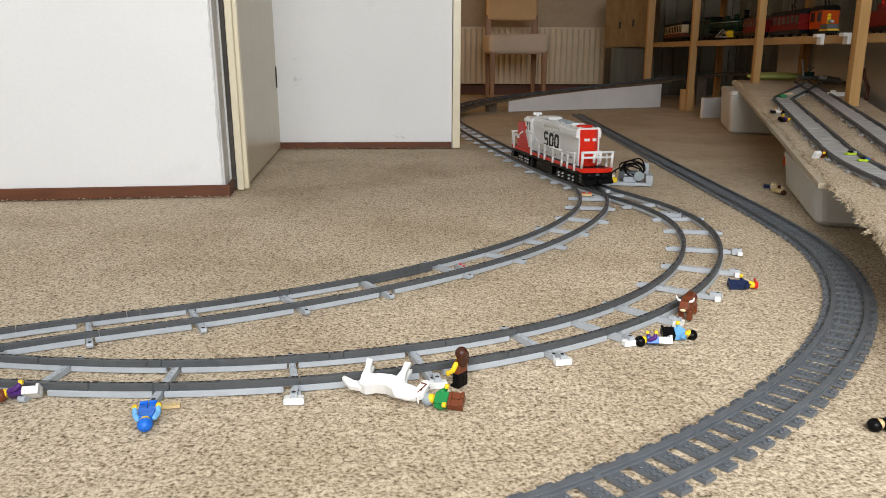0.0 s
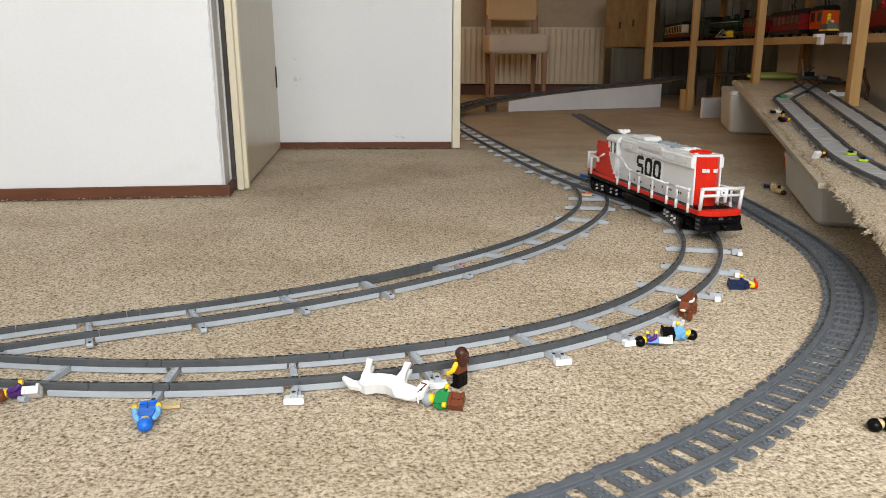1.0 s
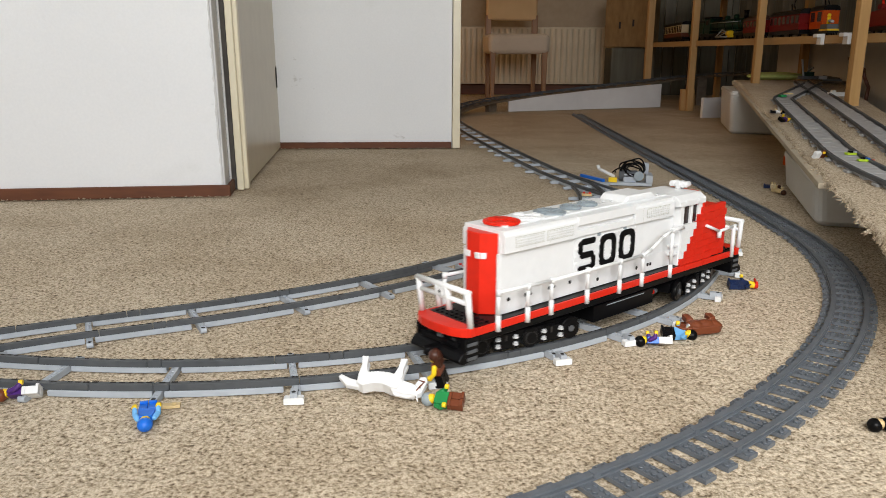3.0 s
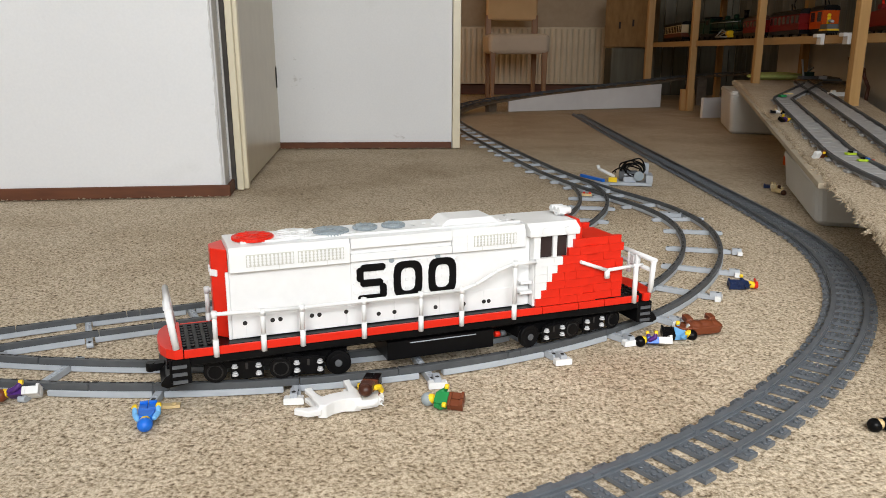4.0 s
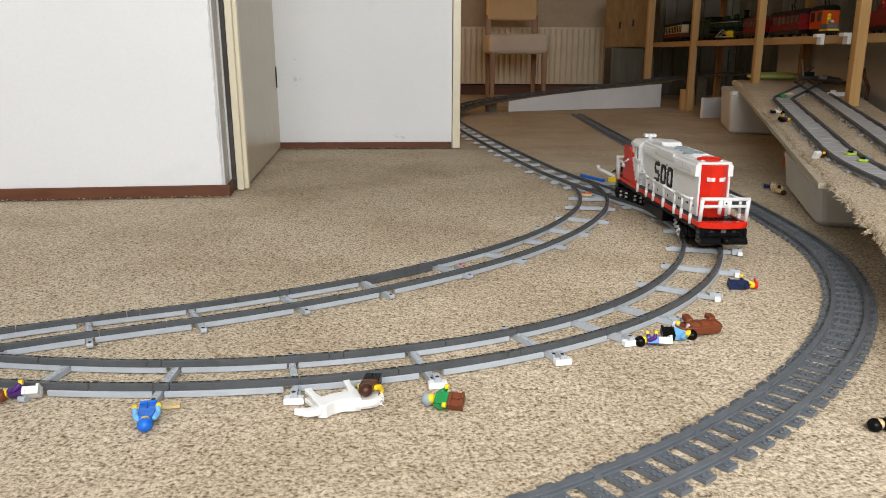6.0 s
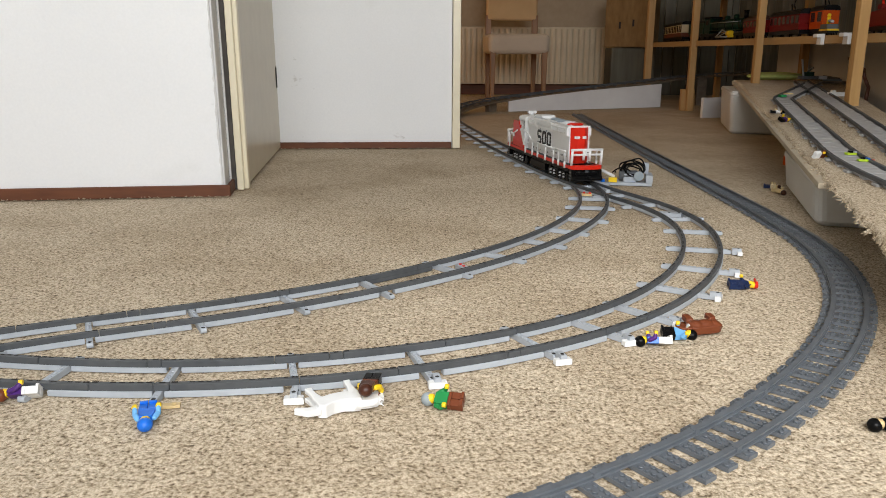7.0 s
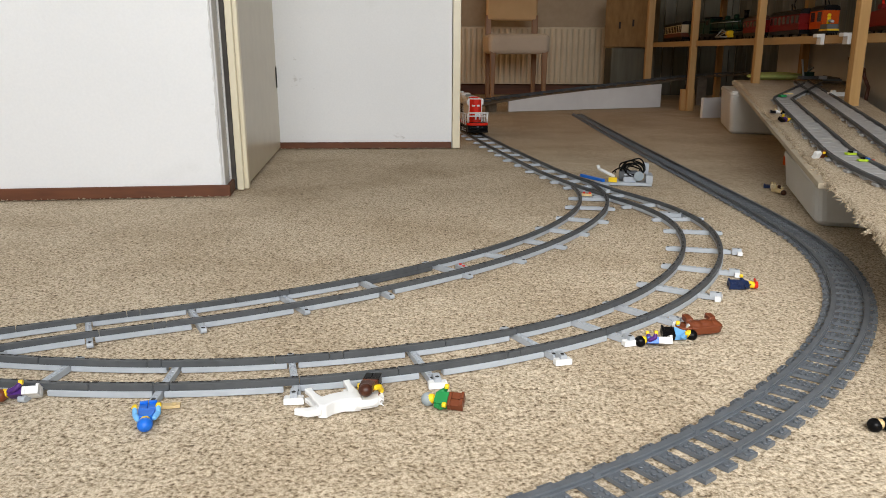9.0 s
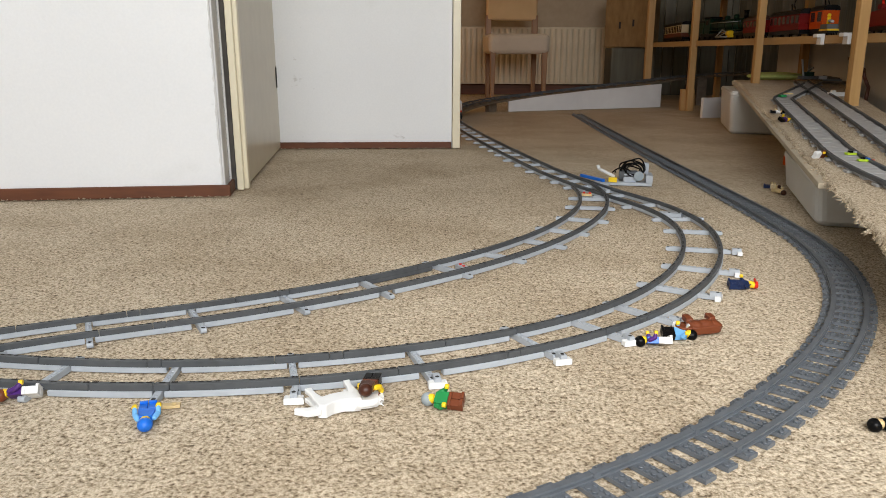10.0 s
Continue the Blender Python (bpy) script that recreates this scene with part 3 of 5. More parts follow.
def build_switch():
    """The point motor beside the junction, with its linkage and cables."""
    sw = tagged(empty("switch_motor", Matrix.Translation((0.492, 2.125, 0)) @ Matrix.Rotation(radians(-10), 4, "Z")), "light grey switch motor with black cables on a plate", "switch motor")
    part("plate", Shape().box(-0.035, 0.075, -0.030, 0.024, 0.0, 0.0085, P_LTGREY), sw, 0.0006)
    part("end_brick", Shape().box(0.058, 0.076, -0.034, 0.026, 0.0087, 0.030, P_LTGREY).box(0.052, 0.066, 0.0, 0.020, 0.0302, 0.058, P_LTGREY), sw, 0.0006)
    part("motor", Shape().cyl((-0.012, -0.004, 0.024), 0.0145, 0.048, P_DKGREY, "x").box(0.0, 0.034, -0.018, 0.012, 0.0087, 0.030, P_LTGREY).cyl((0.036, -0.004, 0.024), 0.011, 0.006, P_LTGREY, "x"), sw, 0.0006)
    part("gear", Shape().cyl((0.040, -0.026, 0.026), 0.013, 0.006, P_FANGREY, "y", 16), sw, 0.0004)
    rnd = random.Random(3)
    cab = Shape()
    for k in range(5):
        pts, ph = [], rnd.random() * 6
        turns, wob = 0.9 + 0.4 * rnd.random(), 0.005 * rnd.random()
        for i in range(48):
            t = i / 47 * math.tau * turns + ph
            pts.append((0.024 + (0.018 + 0.004 * k) * math.cos(t) + wob * math.sin(2 * t + k), -0.012 + 0.009 * math.sin(1.5 * t + k), 0.038 + 0.003 * k + (0.013 + 0.002 * k) * math.sin(t) + wob * math.sin(3 * t + ph)))
        cab.tube([tuple(sum(p[a] for p in pts[max(0, q - 1):q + 2]) / len(pts[max(0, q - 1):q + 2]) for a in range(3)) for q in range(len(pts))], 0.0021, P_BLACK)
    for k in range(2):
        cab.tube([(-0.030 + 0.01 * k, 0.006, 0.030 + 0.012 * math.sin(i / 9 * 3.1)) if i == 0 else (-0.030 + 0.006 * i, 0.006 - 0.002 * i, 0.030 + 0.016 * math.sin(i / 9 * 3.1)) for i in range(10)], 0.0019, P_BLACK)
    part("cable", cab, sw, 0, "black looped electric cable")
    part("lever", Shape().rod((-0.066, -0.004, 0.040), (-0.024, -0.018, 0.022), 0.0042, P_WHITE, 8).rod((-0.066, -0.004, 0.040), (-0.070, -0.004, 0.050), 0.0042, P_WHITE), sw, 0, "white bent plastic lever")
    part("brick", Shape().box(-0.040, -0.018, -0.034, -0.018, 0.0087, 0.021, P_YELLOW), sw, 0.0005, "yellow brick")
    link = Shape().box(-0.05, 0.05, -0.004, 0.004, 0.0, 0.008, P_BLUE)
    part("link_beam", link, sw, 0.001, "blue plastic beam across the rails", Matrix.Translation((-0.084, -0.066, 0.0200)) @ Matrix.Rotation(radians(-54), 4, "Z"))
    part("link_plate", Shape().box(-0.022, 0.022, -0.009, 0.009, 0.0, 0.010, P_LTGREY).cyl((-0.012, 0.0, 0.0102), 0.0026, 0.0016, P_LTGREY, n=8).cyl((0.006, 0.0, 0.0102), 0.0026, 0.0016, P_LTGREY, n=8), sw, 0.0005, "light grey plate", Matrix.Translation((-0.058, -0.036, 0.0)) @ Matrix.Rotation(radians(-20), 4, "Z"))
    part("link_beam", Shape().box(-0.04, 0.04, -0.006, 0.006, 0, 0.009, P_LTGREY), sw, 0.0005, "light grey beam", Matrix.Translation((-0.062, -0.125, 0.0005)) @ Matrix.Rotation(radians(-62), 4, "Z"))
    part("link_brick", Shape().box(-0.012, 0.012, -0.006, 0.006, 0.0, 0.006, P_TAN).box(-0.010, -0.004, -0.006, 0.006, 0.0062, 0.009, P_RED).box(0.004, 0.010, -0.006, 0.006, 0.0062, 0.009, P_RED), sw, 0, "tan and red tile", Matrix.Translation((-0.098, -0.262, 0.010)))
    part("link_brick", Shape().box(-0.016, 0.016, -0.010, 0.010, 0.0, 0.0095, P_LTGREY), sw, 0.0005, "", Matrix.Translation((-0.104, -0.250, 0.0)))
    return sw


build_switch()
s = Shape().box(-0.024, 0.024, -0.009, 0.009, 0.0, 0.0098, P_LTGREY).cyl((-0.018, -0.004, 0.0098), 0.0024, 0.001, M_DARK).cyl((0.002, 0.004, 0.0098), 0.0024, 0.001, M_DARK)
tagged(s.thing("tie_plate", MAIN.frame_at(1.611, 0.004, 0.0) @ Matrix.Rotation(radians(55), 4, "Z"), 0.0005), "light grey plate with pin holes between the rails", "plate")
s = Shape().box(-0.014, 0.014, -0.006, 0.006, 0, 0.0085, P_LTGREY)
for dx in (-0.006, 0.006):
    s.cyl((dx, 0.0, 0.0088), 0.0026, 0.0016, P_RED, n=8)
tagged(s.thing("stud_plate", BRANCH.frame_at(0.755, 0.004, 0.0) @ Matrix.Rotation(radians(70), 4, "Z")), "light grey plate with two red studs", "plate")


# ---------------------------------------------------------------- locomotive
def build_locomotive():
    loco = tagged(empty("toy_locomotive"), "white and red brick-built toy diesel locomotive with black frame", "toy locomotive")
    B = 0.0006
    part("underframe", Shape().box(-0.272, 0.268, -0.0385, 0.0385, 0.0500, 0.0580, P_BLACK).box(-0.285, 0.285, -0.030, 0.030, 0.044, 0.0498, P_BLACK), loco, B, "black frame")
    part("deck", Shape().box(-0.280, 0.276, -0.0395, 0.0395, 0.0586, 0.0665, P_BLACK), loco, B, "black studded walkway")
    for sy in (1, -1):
        a, b = sorted((sy * 0.0400, sy * 0.0432))
        edges = (0.268, 0.237, 0.190, 0.150, 0.0844, 0.0204, -0.0275, -0.0923, -0.130, -0.178, -0.2135, -0.262)
        for x1, x0 in zip(edges[:-1], edges[1:]):
            part("sill_tile", Shape().box(x0 + 0.0004, x1 - 0.0004, a, b, 0.0582, 0.0665, P_RED), loco, 0.0004, "red sill tile")
        part("step_edge", Shape().box(-0.262, 0.262, *sorted((sy * 0.0390, sy * 0.0425)), 0.0500, 0.0575, P_BLACK), loco, B)
    for sx in (1, -1):
        bow = [(sx * 0.2685, -0.0435), (sx * 0.2770, -0.0435), (sx * 0.2845, -0.036), (sx * 0.2895, -0.024), (sx * 0.2915, -0.008), (sx * 0.2915, 0.008), (sx * 0.2895, 0.024), (sx * 0.2845, 0.036), (sx * 0.2770, 0.0435), (sx * 0.2685, 0.0435)]
        if sx < 0:
            bow = bow[::-1]
        part("end_beam", Shape().prism(bow, 0.0582, 0.0682, P_RED), loco, B, "red bowed end beam")
        px = lambda v: sx * v
        pil = Shape()
        q = [(px(0.262), 0.0575), (px(0.262), 0.031), (px(0.286), 0.0285), (px(0.2915), 0.0315), (px(0.2915), 0.0345), (px(0.2865), 0.0405), (px(0.2800), 0.0445), (px(0.2800), 0.0575)]
        pil.prism(q if sx > 0 else q[::-1], -0.0415, 0.0415, P_BLACK, "y")
        for y in (-0.0200, 0.0200):
            pil.cyl((px(0.2790), y, 0.0505), 0.0036, px(0.0016), M_DARK, "x", 12)
        pil.box(*sorted((px(0.2800), px(0.2838))), -0.0045, 0.0045, 0.0440, 0.0560, P_DKGREY)
        for y in (-0.0390, 0.0390):
            pil.box(*sorted((px(0.2800), px(0.2826))), y - 0.0028, y + 0.0028, 0.0330, 0.0570, P_BLACK)
        part("pilot", pil, loco, B, "black slotted snow plough")
        for sy in (1, -1):
            st = Shape()
            for z in (0.032, 0.040, 0.048):
                st.box(*sorted((px(0.266), px(0.280))), *sorted((sy * 0.0416, sy * 0.0428)), z, z + 0.0035, P_DKGREY)
            part("step", st, loco, 0, "black boarding steps")
        part("coupler", Shape().box(*sorted((px(0.286), px(0.300))), -0.005, 0.005, 0.034, 0.042, P_BLACK).cyl((px(0.300), 0, 0.0335), 0.005, 0.009, P_BLACK), loco, B, "black coupler")

    # long hood
    hood = part("long_hood", Shape().prism([(-0.0285, 0.067), (0.0285, 0.067), (0.0285, 0.150), (0.0225, 0.1605), (-0.0225, 0.1605), (-0.0285, 0.150)], -0.118, 0.219, P_WHITE, "x"), loco, B)
    for x0, x1, y, z0 in ((0.095, 0.2185, 0.0345, 0.1385), (-0.110, -0.0205, 0.0335, 0.1385)):
        cap = Shape().prism([(-y, z0), (y, z0), (y, 0.1580), (y - 0.0030, 0.1605), (y - 0.0030, 0.1640), (-y + 0.0030, 0.1640), (-y + 0.0030, 0.1605), (-y, 0.1580)], x0, x1, P_WHITE, "x")
        part("radiator_cap", cap, loco, 0.0004)
        for xs in np.linspace(x0, x1, 6)[1:-1]:
            for sy in (1, -1):
                part("seam", Shape().box(xs - 0.0001, xs + 0.0001, *sorted((sy * (y - 0.001), sy * (y + 0.00012))), z0 + 0.0005, 0.1575, P_SLIT), loco)
    part("roof_slab", Shape().box(-0.0200, 0.0945, -0.0345, 0.0345, 0.1530, 0.1640, P_WHITE), loco, 0.0005)
    part("slab_recess", Shape().box(-0.0200, 0.0945, -0.0300, 0.0300, 0.1470, 0.1528, P_WHITE), loco)
    part("hood_ledge", Shape().box(-0.0200, 0.0945, -0.0330, 0.0330, 0.1385, 0.1468, P_WHITE), loco, 0.0005)
    for x in (0.049, -0.004):
        for sy in (1, -1):
            part("bolt", Shape().cyl((x, sy * 0.0286, 0.1362), 0.0030, sy * 0.0022, P_FANGREY, "y", 10), loco, 0, "grey round bolt")
    part("roof_plate", Shape().box(-0.110, 0.205, -0.019, 0.019, 0.1640, 0.1662, P_WHITE), loco, 0.0004)
    face = [(0.2195, -0.0250), (0.2345, -0.0102), (0.2345, 0.0102), (0.2195, 0.0250)]
    part("hood_end", Shape().prism(face, 0.067, 0.1605, P_RED), loco, B, "red faceted hood end")
    for a, b in ((0.0252, 0.0286), (-0.0286, -0.0252)):
        part("hood_corner", Shape().box(0.2192, 0.2225, a, b, 0.067, 0.138, P_WHITE), loco, 0.0003)
    for sy in (1, -1):
        for k in (0, 1):
            if k == 0:
                m = Matrix.Translation((0.2345, sy * 0.0074, 0.1352))
            else:
                m = Matrix.Translation((0.2345 - 0.015 * 0.22, sy * (0.0102 + 0.0148 * 0.22), 0.1352)) @ Matrix.Rotation(sy * radians(45), 4, "Z")
            part("headlight", Shape().box(-0.001, 0.0016, -0.0034, 0.0034, -0.0036, 0.0036, P_WHITE), loco, 0.0006, "white headlight tile", m)
    # fans
    for x, r, mat in ((0.190, 0.0205, P_RED), (0.1485, 0.0200, P_WHITE), (0.108, 0.0190, P_FANGREY), (0.0695, 0.0125, P_FANGREY), (0.0372, 0.0120, P_FANGREY)):
        z = 0.1648 if x > 0.1 else 0.1664
        fan = Shape().cyl((0, 0, z), r, 0.0034, mat, n=28).cyl((0, 0, z + 0.0034), r * 0.86, 0.0007, mat, n=28)
        for i in range(10):
            a = i * math.tau / 10
            fan.box(r * 0.25, r * 0.80, -0.0006, 0.0006, z + 0.0040, z + 0.0049, mat, Matrix.Rotation(a, 4, "Z"))
        fan.cyl((0, 0, z + 0.004), r * 0.2, 0.0014, mat)
        teeth = int(r * 1900)
        for i in range(teeth):
            fan.box(r - 0.0004, r + 0.0011, -0.0008, 0.0008, z + 0.0002, z + 0.0030, mat, Matrix.Rotation(i * math.tau / teeth, 4, "Z"))
        part("roof_fan", fan, loco, 0, "round %s radiator fan" % {P_RED: "red", P_WHITE: "white", P_FANGREY: "grey"}[mat], Matrix.Translation((x, 0, 0)))
    part("blister", Shape().prism([(-0.086, 0.1655), (-0.012, 0.1655), (-0.021, 0.1738), (-0.073, 0.1738)], -0.021, 0.021, P_WHITE, "y"), loco, 0.002)
    # grilles with separate slats
    for x0, x1, z0, z1, y in ((0.102, 0.150, 0.1435, 0.1560, 0.0346), (0.154, 0.202, 0.1435, 0.1560, 0.0346), (-0.098, -0.046, 0.1435, 0.1560, 0.0336)):
        for sy in (1, -1):
            g = part("grille", Shape().box(x0, x1, *sorted((sy * (y - 0.0004), sy * (y + 0.0002))), z0, z1, P_SLIT), loco, 0, "ribbed air grille")
            n = int((x1 - x0) / 0.004)
            rib = Shape()
            for i in range(n):
                x = x0 + (i + 0.5) * (x1 - x0) / n
                rib.box(x - 0.0009, x + 0.0009, *sorted((sy * (y + 0.0003), sy * (y + 0.0010))), z0 + 0.0006, z1 - 0.0006, P_WHITE)
                for dz in (0.0032, 0.0062, 0.0092):
                    rib.box(x - 0.0014, x + 0.0014, *sorted((sy * (y + 0.0003), sy * (y + 0.0013))), z0 + dz - 0.0007, z0 + dz + 0.0007, P_WHITE)
            part("rib", rib, g)
    # marking panel and bold black shapes on both flanks
    for sy in (1, -1):
        pan = Shape().box(-0.031, 0.094, *sorted((sy * 0.0287, sy * 0.0297)), 0.0895, 0.1375, P_WHITE)
        for i in range(15):
            for j in range(5):
                pan.cyl((-0.027 + i * 0.0083, sy * 0.0297 - (0.0010 if sy < 0 else 0), 0.0945 + j * 0.0096), 0.0025, 0.0010, P_WHITE, "y", 8)
        panel = part("marking_panel", pan, loco, 0.0002, "white panel with black block marking")
        y0, y1 = sorted((sy * 0.0300, sy * 0.0314))
        mk = Shape()
        flip = 1 if sy > 0 else -1
        for cx in ((0.0305, -0.0095) if sy > 0 else (0.0325, 0.0725)):
            n, cz = 28, 0.1134
            ring = []
            for rw, rh, e in ((0.0165, 0.0208, 0.55), (0.0085, 0.0132, 0.65)):
                ring.append([(cx + rw * math.copysign(abs(math.cos(a)) ** e, math.cos(a)), cz + rh * math.copysign(abs(math.sin(a)) ** e, math.sin(a))) for a in (math.tau * k / n for k in range(n))])
            o, i_ = ring
            for a in range(n):
                b = (a + 1) % n
                mk.prism([o[a], o[b], i_[b], i_[a]], y0, y1, P_BLACK, "y")
        cx = 0.0715 if sy > 0 else -0.0085
        X = lambda u: cx - flip * u
        for u0, u1, z0, z1 in ((-0.0120, 0.0155, 0.1265, 0.1342), (-0.0165, -0.0090, 0.1155, 0.1310), (-0.0125, 0.0125, 0.1096, 0.1173), (0.0090, 0.0165, 0.0958, 0.1115), (-0.0155, 0.0120, 0.0926, 0.1003)):
            c = 0.0022
            a, b = sorted((X(u0), X(u1)))
            mk.prism([(a + c, z0), (b - c, z0), (b, z0 + c), (b, z1 - c), (b - c, z1), (a + c, z1), (a, z1 - c), (a, z0 + c)], y0, y1, P_BLACK, "y")
        part("marking", mk, panel, 0, "black block marking")
        for x in (0.206, 0.178, 0.170, 0.137, 0.129, 0.100, 0.064, 0.046, -0.002, -0.036, -0.061, -0.067):
            part("pin_hole", Shape().cyl((x, sy * 0.0293 - (0.0004 if sy < 0 else 0), 0.077 if x < 0.1 else 0.0835), 0.0024, 0.0005, M_DARK, "y", 10), hood)
        for i in range(6):
            x = 0.205 - i * 0.053
            part("access_door", Shape().box(x - 0.0525, x, *sorted((sy * 0.0286, sy * 0.0292)), 0.0675, 0.0905, P_WHITE), loco, 0.0004)
    # cab and nose
    part("cab", Shape().box(-0.1725, -0.1185, -0.0385, 0.0385, 0.067, 0.1225, P_WHITE).box(-0.127, -0.1185, -0.0385, 0.0385, 0.1227, 0.1500, P_WHITE).box(-0.1485, -0.1432, -0.0385, 0.0385, 0.1227, 0.1500, P_WHITE).box(-0.1725, -0.1625, -0.0385, 0.0385, 0.1227, 0.1500, P_WHITE), loco, B)
    part("cab_roof", Shape().prism([(-0.0405, 0.1500), (0.0405, 0.1500), (0.0405, 0.1575), (0.030, 0.1645), (-0.030, 0.1645), (-0.0405, 0.1575)], -0.1770, -0.1125, P_WHITE, "x"), loco, B)
    part("cab_window", Shape().box(-0.1700, -0.1215, -0.0350, 0.0350, 0.1228, 0.1498, P_GLASS), loco, 0, "dark tinted cab glazing")
    for a, b in ((0.0387, 0.0410), (-0.0410, -0.0387)):
        part("window_ledge", Shape().box(-0.166, -0.120, a, b, 0.1205, 0.1232, P_LTGREY), loco, 0.0003)
    part("cab_front", Shape().prism([(-0.030, 0.140), (0.030, 0.140), (0.030, 0.152), (0.022, 0.1635), (-0.022, 0.1635), (-0.030, 0.152)], -0.186, -0.1775, P_RED, "x").box(-0.1785, -0.173, -0.0386, 0.0386, 0.067, 0.1495, P_RED), loco, B, "red cab front")
    part("windscreen", Shape().box(-0.1872, -0.1862, -0.022, -0.004, 0.143, 0.156, P_GLASS).box(-0.1872, -0.1862, 0.004, 0.022, 0.143, 0.156, P_GLASS), loco)
    part("short_nose", Shape().prism([(-0.0335, 0.067), (0.0335, 0.067), (0.0335, 0.134), (0.028, 0.1395), (-0.028, 0.1395), (-0.0335, 0.134)], -0.2370, -0.1792, P_RED, "x"), loco, 0.0012, "red short nose")
    for sy in (1, -1):
        for x0, x1, z0, z1 in ((-0.236, -0.212, 0.1075, 0.1095), (-0.222, -0.2205, 0.110, 0.128), (-0.2300, -0.2285, 0.110, 0.128)):
            part("slot", Shape().box(x0, x1, *sorted((sy * 0.0332, sy * 0.0337)), z0 + 0.018, z1 + 0.008, M_DARK), loco)
        for x in (-0.1300, -0.1600):
            part("roof_knob", Shape().cyl((x, sy * 0.0392, 0.1560), 0.0036, sy * 0.0026, P_WHITE, "y", 12), loco)
    horn = Shape().box(-0.176, -0.166, -0.004, 0.004, 0.1647, 0.169, P_WHITE).cyl((-0.171, -0.012, 0.171), 0.0035, 0.024, P_WHITE, "y")
    for y in (-0.009, 0.0, 0.009):
        horn.cyl((-0.180, y, 0.172), 0.0042, 0.016, P_WHITE, "x")
    part("horn", horn, loco, 0.0004)
    # stepped courses of red bricks over the cab flanks
    rnd = random.Random(9)
    brick = {}
    for sy in (1, -1):
        for r in range(8):
            z = 0.0672 + r * 0.0096
            x, end = -0.121 - r * 0.0068, -0.2385 if r < 7 else -0.2345
            skin = 0.0392
            w = -0.1192
            while w > x + 0.003 and r < 6:
                L = min(w - x, rnd.choice((0.016, 0.024)))
                key = ("w", round(L, 4))
                if key not in brick:
                    brick[key] = Shape().box(-L + 0.0002, -0.0002, -0.0026, 0.0026, 0.0001, 0.0095, P_WHITE).mesh("brick")
                piece("brick", brick[key], loco, Matrix.Translation((w, sy * skin, z)))
                w -= L
            while x > end + 0.004:
                L = min(x - end, rnd.choice((0.016, 0.024, 0.024, 0.032)))
                key = round(L, 4)
                if key not in brick:
                    brick[key] = Shape().box(-L + 0.0002, -0.0002, -0.0026, 0.0026, 0.0001, 0.0095, P_RED).mesh("brick")
                inset = skin - (0.0 if x > -0.178 else 0.0028)
                piece("brick", brick[key], loco, Matrix.Translation((x, sy * inset, z)))
                x -= L
    # handrails
    for sy in (1, -1):
        y = sy * 0.0445
        rail = [(0.2395, 0.1015), (0.150, 0.0985), (-0.0275, 0.0985), (-0.045, 0.1035), (-0.070, 0.1160), (-0.090, 0.1225), (-0.118, 0.1225)]
        part("handrail", Shape().tube([(x, y, z) for x, z in rail], 0.0022, P_WHITE, 8), loco, 0, "white tubular handrail")
        for x, zt in ((0.2370, 0.1010), (0.190, 0.0985), (0.150, 0.0985), (0.0844, 0.0985), (0.0204, 0.0985), (-0.0275, 0.0985), (-0.0923, 0.1225)):
            post = Shape().cyl((x, y, 0.0570), 0.0030, 0.018, P_WHITE, n=10).cyl((x, y, 0.075), 0.0025, zt - 0.0735, P_WHITE, n=10).cyl((x, y, zt - 0.0035), 0.0031, 0.007, P_WHITE, n=10)
            part("stanchion", post, loco)
        part("handrail", Shape().tube([(-0.1768, y, 0.1170), (-0.2135, y, 0.1035), (-0.2500, y, 0.1055), (-0.262, y, 0.106)], 0.0022, P_WHITE, 8), loco)
        part("stanchion", Shape().cyl((-0.2539, y, 0.0585), 0.0031, 0.047, P_WHITE, n=10), loco)
        part("stanchion", Shape().cyl((-0.2135, y, 0.094), 0.0034, 0.010, P_WHITE, n=10), loco)
        part("ladder", Shape().box(-0.1175, -0.103, *sorted((sy * 0.030, sy * 0.0385)), 0.095, 0.098, P_WHITE).box(-0.1175, -0.103, *sorted((sy * 0.030, sy * 0.0385)), 0.083, 0.086, P_WHITE), loco, 0.0003)
    for sx in (1, -1):
        x = 0.2745 if sx > 0 else -0.2790
        tip = 0.0050 if sx > 0 else -0.0030
        rail = Shape().rod((x + tip, -0.0435, 0.1085), (x + tip, 0.0435, 0.1085), 0.0034, P_WHITE).rod((x + tip * 0.66, -0.040, 0.0955), (x + tip * 0.66, 0.040, 0.0955), 0.0029, P_WHITE)
        part("end_rail", rail, loco, 0, "white end platform railing")
        part("rail_clip", Shape().box(x + tip - 0.0042, x + tip + 0.0042, -0.0042, 0.0042, 0.0975, 0.1062, P_WHITE).cyl((x + tip + sx * 0.0042, 0, 0.1018), 0.0018, sx * 0.0004, M_DARK, "x", 10), loco, 0.0004, "white clip with a pin hole")
        for y, z0, z1 in ((-0.0405, 0.0684, 0.108), (0.0405, 0.0684, 0.108), (-0.0082, 0.082, 0.1085), (0.0082, 0.082, 0.1085)):
            part("end_post", Shape().rod((x + tip * (z0 - 0.068) / 0.0395, y, z0), (x + tip, y, z1), 0.0036, P_WHITE, 10), loco)
    for sx in (1, -1):
        studs = Shape()
        for i in range(4):
            for k in range(9):
                studs.cyl((sx * (0.2425 + i * 0.008), -0.032 + k * 0.008, 0.0665), 0.0024, 0.0016, P_BLACK, n=8)
        part("deck_stud", studs, loco)["kind"] = "stuff"
    tops = Shape()
